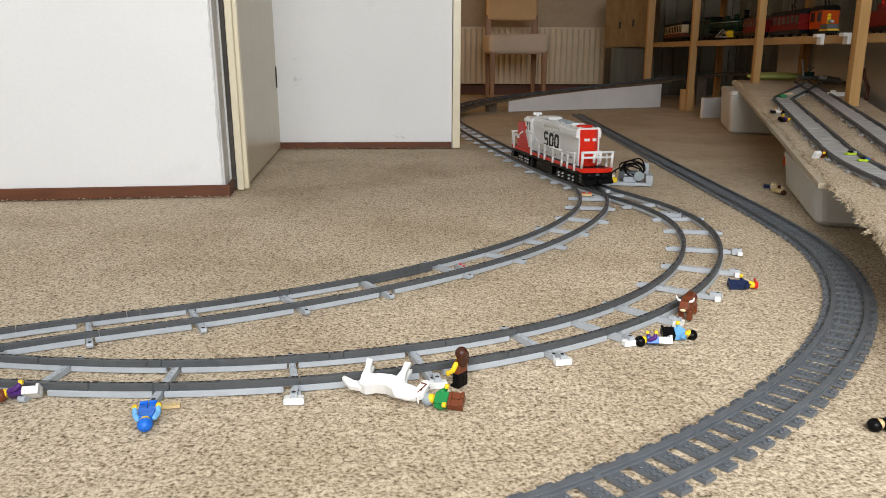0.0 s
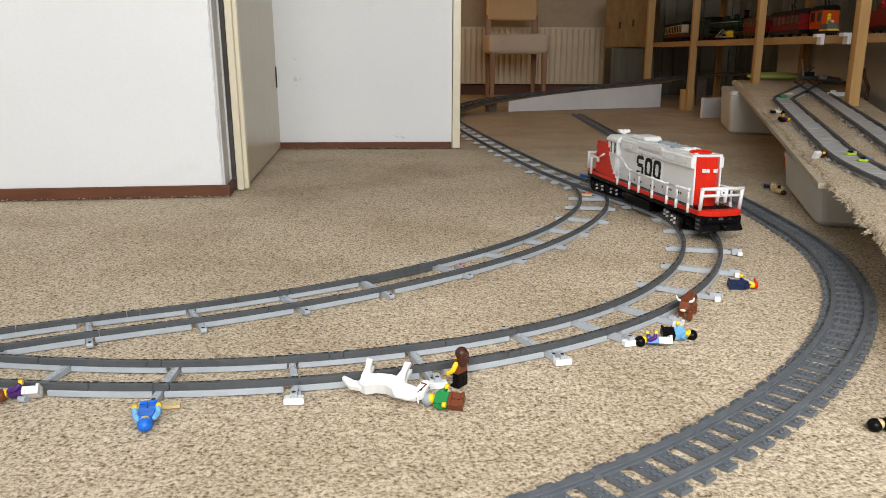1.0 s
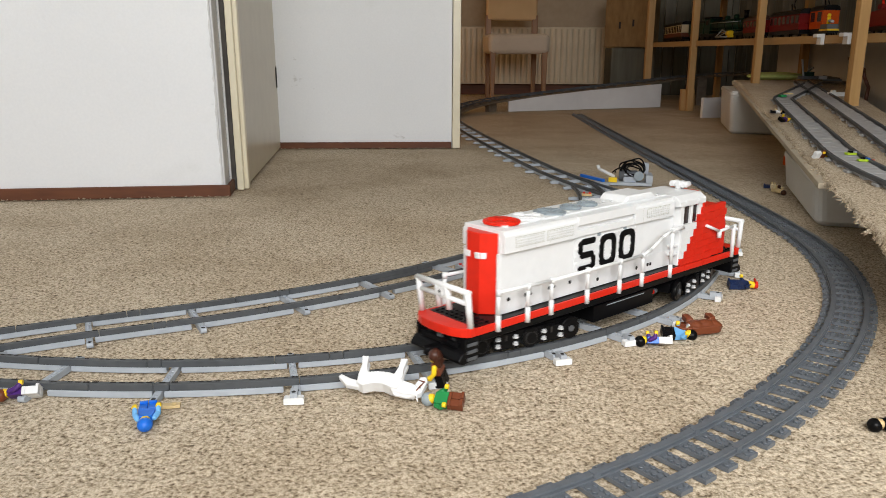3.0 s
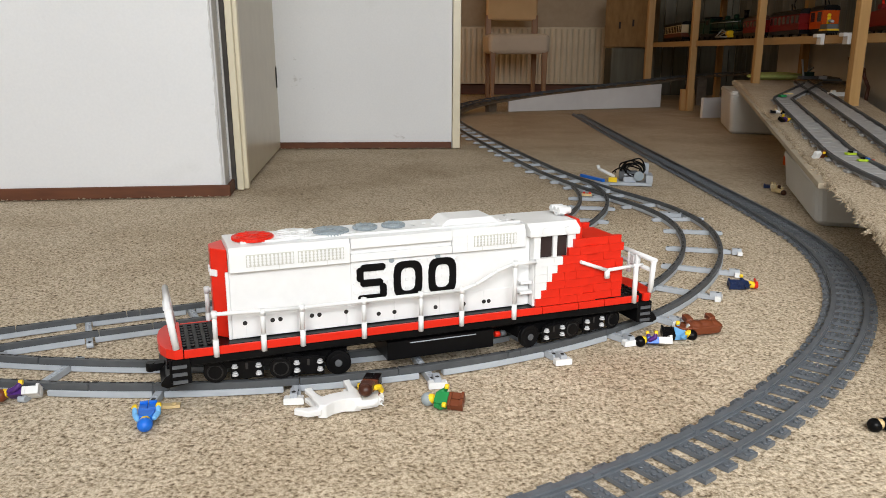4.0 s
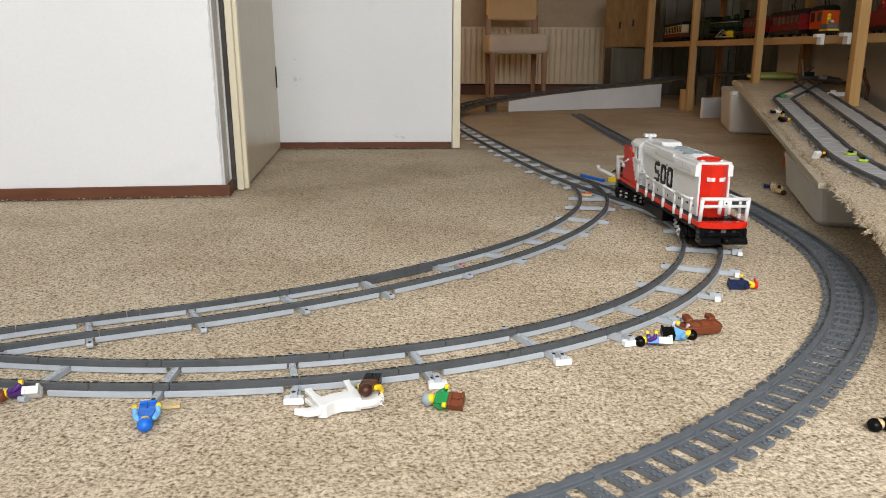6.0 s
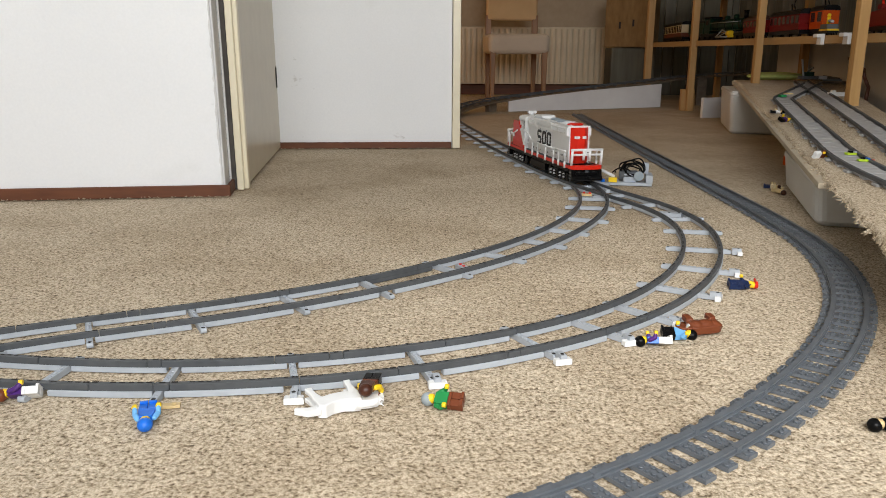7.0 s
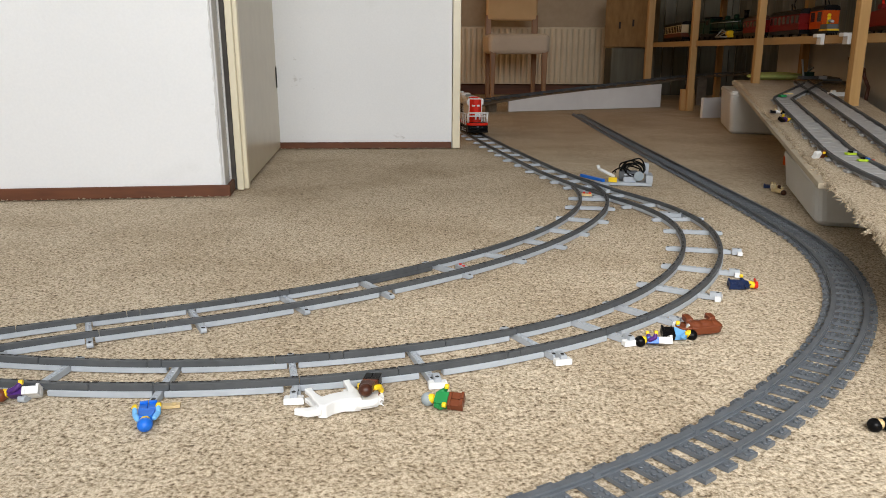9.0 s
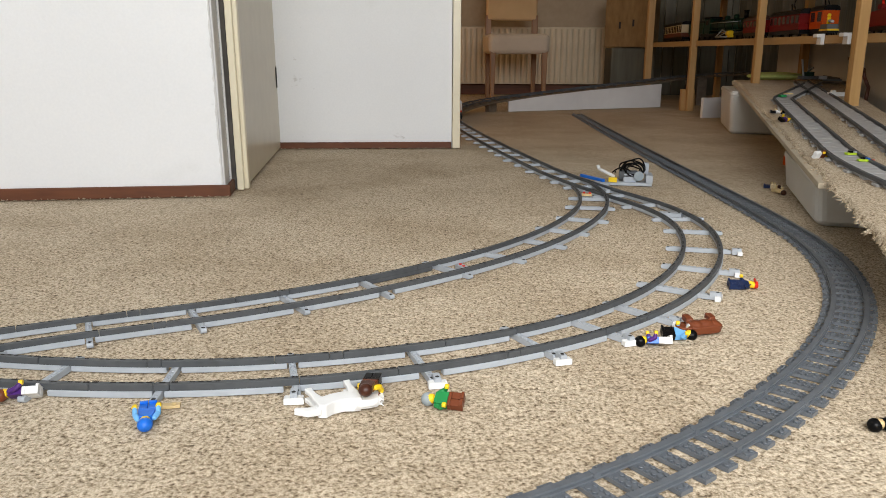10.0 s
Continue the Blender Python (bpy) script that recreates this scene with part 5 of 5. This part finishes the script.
# ---------------------------------------------------------------- shelf with model trains
def build_shelf():
    sh = tagged(empty("pine_shelf_unit"), "pine shelf unit on square posts holding model trains", "shelf unit")
    for x, y, z0, w in ((1.425, 5.62, 0, 0.045), (1.506, 4.88, 0, 0.038), (1.462, 3.76, 0, 0.033), (1.445, 2.82, 0.0, 0.037), (1.92, 5.62, 0, 0.038), (1.92, 4.3, 0, 0.038), (1.92, 3.2, 0, 0.038)):
        part("post", Shape().box(-w / 2, w / 2, -w / 2, w / 2, z0, 2.2, M_PINE), sh, 0.002, "", Matrix.Translation((x, y, 0)))
    part("post_foot", Shape().box(-0.042, 0.038, 0.024, 0.065, 0, 0.13, M_PINE), sh, 0.002, "short pine block behind the post", Matrix.Translation((1.506, 4.88, 0)))
    part("shelf_board", Shape().box(1.53, 1.94, 1.6, 6.2, 0.398, 0.416, M_PINE_X), sh, 0.001)
    part("shelf_rail", Shape().box(1.512, 1.528, 1.6, 6.2, 0.386, 0.418, M_PINE_X), sh, 0.001)
    # Upper board is out of view, added to shade the trains.
    part("shelf_board", Shape().box(1.53, 1.94, 1.6, 5.9, 0.72, 0.74, M_PINE_X), sh, 0.001)
    for y in (3.025, 3.237):
        part("bracket", Shape().box(1.496, 1.511, y - 0.018, y + 0.018, 0.382, 0.424, P_WHITE).box(1.480, 1.4955, y - 0.018, y + 0.018, 0.410, 0.424, P_WHITE), sh, 0.001, "white plastic bracket")
    return sh


build_shelf()
SHELF = 0.4165


def wheels(s, length, n, r=0.016):
    for i in range(n):
        x = -length / 2 + 0.03 + (length - 0.06) * i / max(1, n - 1)
        for y in (-0.028, 0.022):
            s.cyl((x, y, r), r, 0.006, P_BLACK, "y", 14)
    return s


def coach(name, x, y, turn, length, body, band, roof, label, height=0.11, windows=7, pantograph=False):
    car = tagged(empty(name, Matrix.Translation((x, y, SHELF)) @ Matrix.Rotation(radians(turn), 4, "Z")), label, "model train", "model trains on the shelf")
    part("chassis", wheels(Shape().box(-length / 2, length / 2, -0.030, 0.030, 0.018, 0.036, P_BLACK), length, 4), car)
    part("body", Shape().box(-length / 2, length / 2, -0.034, 0.034, 0.0362, 0.062, band).box(-length / 2, length / 2, -0.034, 0.034, 0.0622, height - 0.014, body), car, 0.001)
    part("roof", Shape().prism([(-0.036, height - 0.0138), (0.036, height - 0.0138), (0.032, height), (0.018, height + 0.008), (-0.018, height + 0.008), (-0.032, height)], -length / 2 - 0.003, length / 2 + 0.003, roof, "x"), car)
    for i in range(windows):
        xx = -length / 2 + length * (i + 0.5) / windows
        for sy in (1, -1):
            part("window", Shape().box(xx - length / windows * 0.30, xx + length / windows * 0.30, *sorted((sy * 0.0342, sy * 0.0352)), 0.066, height - 0.020, P_GLASS), car)
    if pantograph:
        part("pantograph", Shape().tube([(-0.05, 0, height + 0.008), (-0.02, 0, height + 0.035), (-0.05, 0, height + 0.060), (-0.08, 0, height + 0.060)], 0.003, P_BLACK).tube([(0.0, 0, height + 0.008), (-0.02, 0.01, height + 0.035)], 0.003, P_BLACK), car)
    return car


def steam_engine(x, y, turn):
    car = tagged(empty("model_steam_engine", Matrix.Translation((x, y, SHELF)) @ Matrix.Rotation(radians(turn), 4, "Z")), "black and dark green model steam engine with its tender", "model train", "model trains on the shelf")
    part("chassis", wheels(Shape().box(-0.38, 0.36, -0.030, 0.030, 0.028, 0.044, P_BLACK), 0.70, 10, 0.021), car)
    part("boiler", Shape().cyl((-0.06, 0, 0.088), 0.034, 0.40, P_DKGREEN, "x", 18), car)
    for bx in (0.02, 0.12, 0.22, 0.30):
        part("boiler_band", Shape().cyl((bx, 0, 0.088), 0.0352, 0.010, P_BLACK, "x", 18), car)
    part("smokebox", Shape().cyl((0.341, 0, 0.088), 0.036, 0.035, P_BLACK, "x", 18).cyl((0.376, 0, 0.088), 0.014, 0.006, P_LIME, "x", 12), car)
    part("chimney", Shape().cyl((0.315, 0, 0.120), 0.013, 0.038, P_BLACK).cyl((0.315, 0, 0.158), 0.016, 0.005, P_BLACK), car)
    for bx, h in ((0.20, 0.024), (0.09, 0.020)):
        part("dome", Shape().cyl((bx, 0, 0.118), 0.015, h, P_DKGREEN).cyl((bx, 0, 0.118 + h), 0.011, 0.004, P_DKGREEN), car)
    part("running_board", Shape().box(-0.06, 0.34, -0.040, 0.040, 0.058, 0.063, P_DKGREEN), car, 0.0006)
    part("handrail", Shape().rod((-0.05, -0.037, 0.104), (0.33, -0.037, 0.104), 0.0018, P_LTGREY), car, 0, "thin grey handrail")
    part("cab", Shape().box(-0.14, -0.062, -0.038, 0.038, 0.0445, 0.132, P_DKGREEN), car, 0.001)
    part("cab_window", Shape().box(-0.118, -0.084, -0.0388, -0.0382, 0.096, 0.122, P_GLASS), car)
    part("cab_roof", Shape().prism([(-0.042, 0.1322), (0.042, 0.1322), (0.030, 0.143), (-0.030, 0.143)], -0.150, -0.054, P_BLACK, "x"), car)
    part("tender", Shape().box(-0.38, -0.155, -0.036, 0.036, 0.0445, 0.108, P_DKGREEN).box(-0.37, -0.165, -0.028, 0.028, 0.108, 0.122, P_BLACK), car, 0.001)
    rods = Shape().rod((0.02, -0.036, 0.022), (0.20, -0.036, 0.022), 0.004, P_LTGREY).rod((0.03, -0.038, 0.022), (0.11, -0.038, 0.062), 0.004, P_LTGREY).rod((0.11, -0.038, 0.062), (0.20, -0.038, 0.040), 0.004, P_LTGREY).rod((0.07, -0.039, 0.026), (0.19, -0.039, 0.050), 0.003, P_LTGREY)
    part("rod", rods, car, 0, "light grey connecting rods")
    part("cylinder", Shape().cyl((0.195, -0.042, 0.040), 0.016, 0.045, P_YELLOW, "x", 14).box(0.20, 0.24, -0.046, -0.028, 0.018, 0.028, P_YELLOW), car, 0, "yellow cylinder")
    part("buffer", Shape().box(0.360, 0.370, -0.034, 0.034, 0.024, 0.050, P_BLACK), car, 0.001)
    return car


coach("model_coach", 1.66, 5.78, 84, 0.70, P_CREAM, P_BROWN, P_BLACK, "cream and brown model coach standing on the shelf", 0.128, 11)
steam_engine(1.650, 4.86, -84)
coach("model_railcar", 1.66, 4.33, 84, 0.26, P_DKRED, P_DKRED, P_DKBROWN, "dark red model railcar with long windows", 0.112, 4)
coach("model_railcar", 1.66, 3.90, 84, 0.45, P_DKRED, P_DKRED, P_BLACK, "red model railcar with black pantograph", 0.120, 7, True)
coach("model_railcar", 1.665, 3.575, 84, 0.16, P_ORANGE, P_ORANGE, P_BLACK, "orange and black model railcar with pantograph", 0.126, 2, True)
rw = tagged(empty("model_works_wagon", Matrix.Translation((1.590, 3.36, SHELF)) @ Matrix.Rotation(radians(82), 4, "Z") @ Matrix.Scale(0.74, 4)), "grey and yellow model works wagon", "model train", "model trains on the shelf")
part("chassis", wheels(Shape().box(-0.07, 0.07, -0.03, 0.03, 0.018, 0.030, P_BLACK), 0.14, 3, 0.013), rw)
part("body", Shape().box(-0.07, 0.07, -0.032, 0.032, 0.0302, 0.040, P_YELLOW).box(-0.06, 0.06, -0.030, 0.030, 0.0402, 0.066, P_DKGREY), rw, 0.001)
part("crane", Shape().cyl((0.02, 0, 0.0662), 0.010, 0.04, P_YELLOW).ball((0.02, 0, 0.115), 0.011, P_YELLOW).rod((0.02, 0, 0.085), (-0.05, 0, 0.08), 0.008, P_LTGREY), rw)
rd = tagged(empty("model_red_engine", Matrix.Translation((1.69, 3.10, SHELF)) @ Matrix.Rotation(radians(80), 4, "Z")), "dark red streamlined model engine on the shelf", "model train", "model trains on the shelf")
part("chassis", wheels(Shape().box(-0.19, 0.19, -0.03, 0.03, 0.018, 0.034, P_BLACK), 0.38, 5), rd)
part("body", Shape().prism([(-0.20, 0.0342), (0.20, 0.0342), (0.19, 0.065), (0.10, 0.092), (-0.14, 0.100), (-0.19, 0.07)], -0.034, 0.034, P_DKRED, "y"), rd, 0.003)
part("stack", Shape().box(0.06, 0.10, -0.012, 0.012, 0.100, 0.118, P_DKRED).rod((0.08, 0, 0.118), (0.085, 0, 0.135), 0.005, P_RED), rd)
# panel behind the slope
tagged(Shape().box(1.955, 1.985, 1.7, 4.72, 0.0, 0.395, M_GREYPANEL).thing("back_panel"), "dark grey panel under the shelf", "panel", kind="structure")


rnd = random.Random(12)
plank_wall = bpy.data.objects["wall_right"]
y = 4.50
while y < 6.70:
    w = min(0.09 + 0.05 * rnd.random(), 6.72 - y)
    sh = Shape().box(0, 0.012 + 0.006 * rnd.random(), 0.002, w - 0.004, 0.0, 1.25, (M_PANEL, M_PLANK)[rnd.random() < 0.4])
    part("plank", sh, plank_wall, 0.0015, "", Matrix.Translation((2.428, y, 0)))
    y += w
back_wall = bpy.data.objects["wall_back"]
x = 1.475
while x < 2.40:
    w = min(0.09 + 0.05 * rnd.random(), 2.425 - x)
    sh = Shape().box(0.002, w - 0.004, -0.012 - 0.006 * rnd.random(), 0, 0.0, 1.25, (M_PANEL, M_PLANK)[rnd.random() < 0.4])
    part("plank", sh, back_wall, 0.0015, "", Matrix.Translation((x, 6.729, 0)))
    x += w
sign = tagged(empty("wall_plaque", Matrix.Translation((1.953, 2.84, 0.245))), "pale plaque with small dark marks on the panel", "plaque")
part("plate", Shape().box(-0.003, 0, -0.045, 0.045, 0, 0.085, M_GREYPANEL), sign)
for r in range(5):
    for c in range(3):
        part("mark", Shape().box(-0.0040, -0.0032, -0.036 + 0.026 * c, -0.018 + 0.026 * c - 0.004 * ((r + c) % 2), 0.008 + 0.015 * r, 0.016 + 0.015 * r, M_DARK), sign)
lead = [(1.60, 3.02, 0.170), (1.61, 3.03, 0.225), (1.595, 3.04, 0.262), (1.60, 3.06, 0.290), (1.575, 3.08, 0.312), (1.56, 3.10, 0.330)]
tagged(Shape().tube(lead, 0.007, P_DKBROWN).thing("cable"), "dark bent cable standing behind the slope", "cable")
for x, y, w in ((1.585, 3.20, 0.030), (1.55, 3.12, 0.045)):
    tagged(Shape().box(-w, w, -0.012, 0.012, 0, 0.008, P_WHITE).box(-w, -w + 0.012, -0.012, 0.012, 0.008, 0.016, P_WHITE).thing("white_plate", Matrix.Translation((x, y, ramp_z(y) + 0.004)), 0.0008), "small white brick plate on the slope", "plate", "white plates on the slope")


# ---------------------------------------------------------------- chair, radiator, carton
def build_chair():
    ch = tagged(empty("dining_chair", Matrix.Translation((0.530, 6.0, 0)) @ Matrix.Rotation(radians(3), 4, "Z")), "beige upholstered dining chair with brown wooden legs", "chair")
    seat = Shape().box(-0.222, 0.222, -0.21, 0.22, 0.333, 0.475, M_FABRIC)
    soften(part("seat", seat, ch, 0, "beige upholstered seat"), 0.035, 4)
    soften(part("backrest", Shape().box(-0.195, 0.195, 0.215, 0.275, 0.578, 1.02, M_FABRIC_W), ch, 0, "beige upholstered backrest"), 0.022, 4)
    for x, y in ((-0.188, -0.18), (0.188, -0.18), (-0.178, 0.235), (0.178, 0.235)):
        leg = Shape()
        leg.solid([(x + sx * w, y + sy * w, z) for z, w in ((0, 0.014), (0.36, 0.020)) for sx, sy in ((-1, -1), (1, -1), (1, 1), (-1, 1))],
                  [(3, 2, 1, 0), (4, 5, 6, 7), (0, 1, 5, 4), (1, 2, 6, 5), (2, 3, 7, 6), (3, 0, 4, 7)], M_OAK)
        if y > 0:
            leg.box(x - 0.022, x + 0.022, y - 0.016, y + 0.016, 0.361, 0.62, M_OAK)
        part("leg", leg, ch, 0.003, "brown wooden leg")
    return ch


def build_radiator():
    r = tagged(empty("radiator", Matrix.Translation((0, 6.66, 0))), "cream ribbed panel radiator on the back wall", "radiator")
    me = Shape().prism([(0.0, 0.0), (0.012, -0.005), (0.030, -0.005), (0.042, 0.0)], 0.10, 0.530, M_RAD).mesh("rib")
    for i in range(45):
        piece("rib", me, r, Matrix.Translation((-0.70 + i * 0.0465, 0, 0)))
    part("panel", Shape().box(-0.72, 1.40, 0.002, 0.05, 0.088, 0.547, M_RAD), r, 0.003)
    part("valve", Shape().cyl((1.42, 0.0, 0.10), 0.018, 0.06, P_WHITE).rod((1.42, 0, 0.0), (1.42, 0, 0.10), 0.009, M_RAD), r)
    return r


build_chair()
build_radiator()
cb = tagged(empty("cardboard_box", Matrix.Translation((1.452, 6.28, 0.388)) @ Matrix.Rotation(radians(-32), 4, "Z")), "brown cardboard box with two hand slots", "box")
part("carton", Shape().box(-0.17, 0.17, -0.13, 0.13, 0.0, 0.37, M_CARD), cb, 0.003)
part("slot", Shape().box(-0.06, -0.045, -0.1316, -0.1304, 0.135, 0.185, M_DARK), cb)
part("slot", Shape().box(0.045, 0.06, -0.1316, -0.1304, 0.150, 0.200, M_DARK), cb)
tagged(Shape().ball((0, 0, 0), 0.055, P_BLUE, (1.3, 0.8, 0.4), 12).thing("blue_pouch", Matrix.Translation((1.48, 6.25, 0.780))), "small blue pouch lying on the cardboard box", "pouch")
tagged(Shape().box(-0.17, 0.17, -0.13, 0.13, 0.0, 0.384, M_PANEL).thing("plastic_crate", Matrix.Translation((1.45, 6.30, 0)), 0.012), "grey plastic crate under the cardboard box", "crate")


# ---------------------------------------------------------------- movement
# seconds and metres along the main line of the locomotive's middle
RUN = [(0.0, 2.2001), (0.5, 1.9241), (1.0, 1.6462), (1.5, 1.4213), (2.0, 1.219), (2.5, 1.0264), (2.7, 0.9469), (3.0, 0.8301), (3.3, 0.7043), (3.55, 0.608), (3.75, 0.5563), (3.9, 0.5518),
       (4.0, 0.5518), (4.2, 0.5543), (4.5, 0.5787), (5.0, 0.7811), (5.4, 1.057), (5.5, 1.1319), (5.7, 1.2949), (6.0, 1.5402), (6.4, 1.8624), (6.8, 2.1472), (7.0, 2.2559), (7.5, 2.5461), (8.0, 2.8574), (8.5, 3.1924), (9.0, 3.5131), (9.5, 3.8303), (10.0, 4.1393)]


def run_at(t):
    ts, ss = [r[0] for r in RUN], [r[1] for r in RUN]
    i = min(max(0, int(np.searchsorted(ts, t, side="right")) - 1), len(ts) - 2)
    def tangent(k):
        a, b = max(0, k - 1), min(len(ts) - 1, k + 1)
        return (ss[b] - ss[a]) / (ts[b] - ts[a])
    h = ts[i + 1] - ts[i]
    u = (t - ts[i]) / h
    return ((2 * u ** 3 - 3 * u ** 2 + 1) * ss[i] + (u ** 3 - 2 * u ** 2 + u) * h * tangent(i) + (-2 * u ** 3 + 3 * u ** 2) * ss[i + 1] + (u ** 3 - u ** 2) * h * tangent(i + 1))


RAIL_DROP = 2 * BEAM - 0.0192


def loco_pose(s):
    a, b = MAIN.at(s - 0.18), MAIN.at(s + 0.18)
    return Matrix.Translation((a + b) / 2 + Vector((0, 0, RAIL_DROP))) @ Matrix.Rotation(math.atan2(a.y - b.y, a.x - b.x), 4, "Z")


def motions():
    steps = [round(0.1 * i, 2) for i in range(101)]
    walk(locomotive, [(t, loco_pose(run_at(t))) for t in steps])
    for sx, bog in zip((1, -1), bogies):
        rows = []
        for t in steps:
            s = run_at(t)
            yaw = loco_pose(s).to_euler().z
            d = MAIN.turn(s - sx * 0.166) + math.pi - yaw
            d = (d + math.pi) % math.tau - math.pi
            rows.append((t, Matrix.Translation((sx * 0.166, 0, 0)) @ Matrix.Rotation(d, 4, "Z")))
        walk(bog, rows)
    up, down = pose(0.334, 1.016, 0, 0, 0, -118), pose(0.325, 0.966, 0.0130, -99, 0, -168)
    walk(cow, [(0.0, up), (1.90, up), (2.0, pose(0.328, 1.006, 0.004, -24, 0, -130)), (2.2, pose(0.327, 0.978, 0.018, -80, 0, -158)), (2.35, down), (10.0, down)])
    h0, h1 = pose(-0.055, 0.778, 0.0255, 112, 0, -12), pose(-0.117, 0.745, 0.0114, 95, 0, 30)
    walk(horse, [(0.0, h0), (2.95, h0), (3.15, pose(-0.080, 0.787, 0.036, 128, 0, 8)), (3.35, pose(-0.105, 0.770, 0.024, 106, 0, 22)), (3.55, h1), (10.0, h1)])
    f0 = pose(0.019, 0.784, 0, 0, 0, -128)
    f1 = lying(-0.074, 0.737, 262, 0.0215, 180)
    walk(standing_figure, [(0.0, f0), (2.85, f0), (3.05, f0.lerp(f1, 0.35) @ Matrix.Identity(4)), (3.3, f0.lerp(f1, 0.75)), (3.55, f1), (10.0, f1)])


motions()
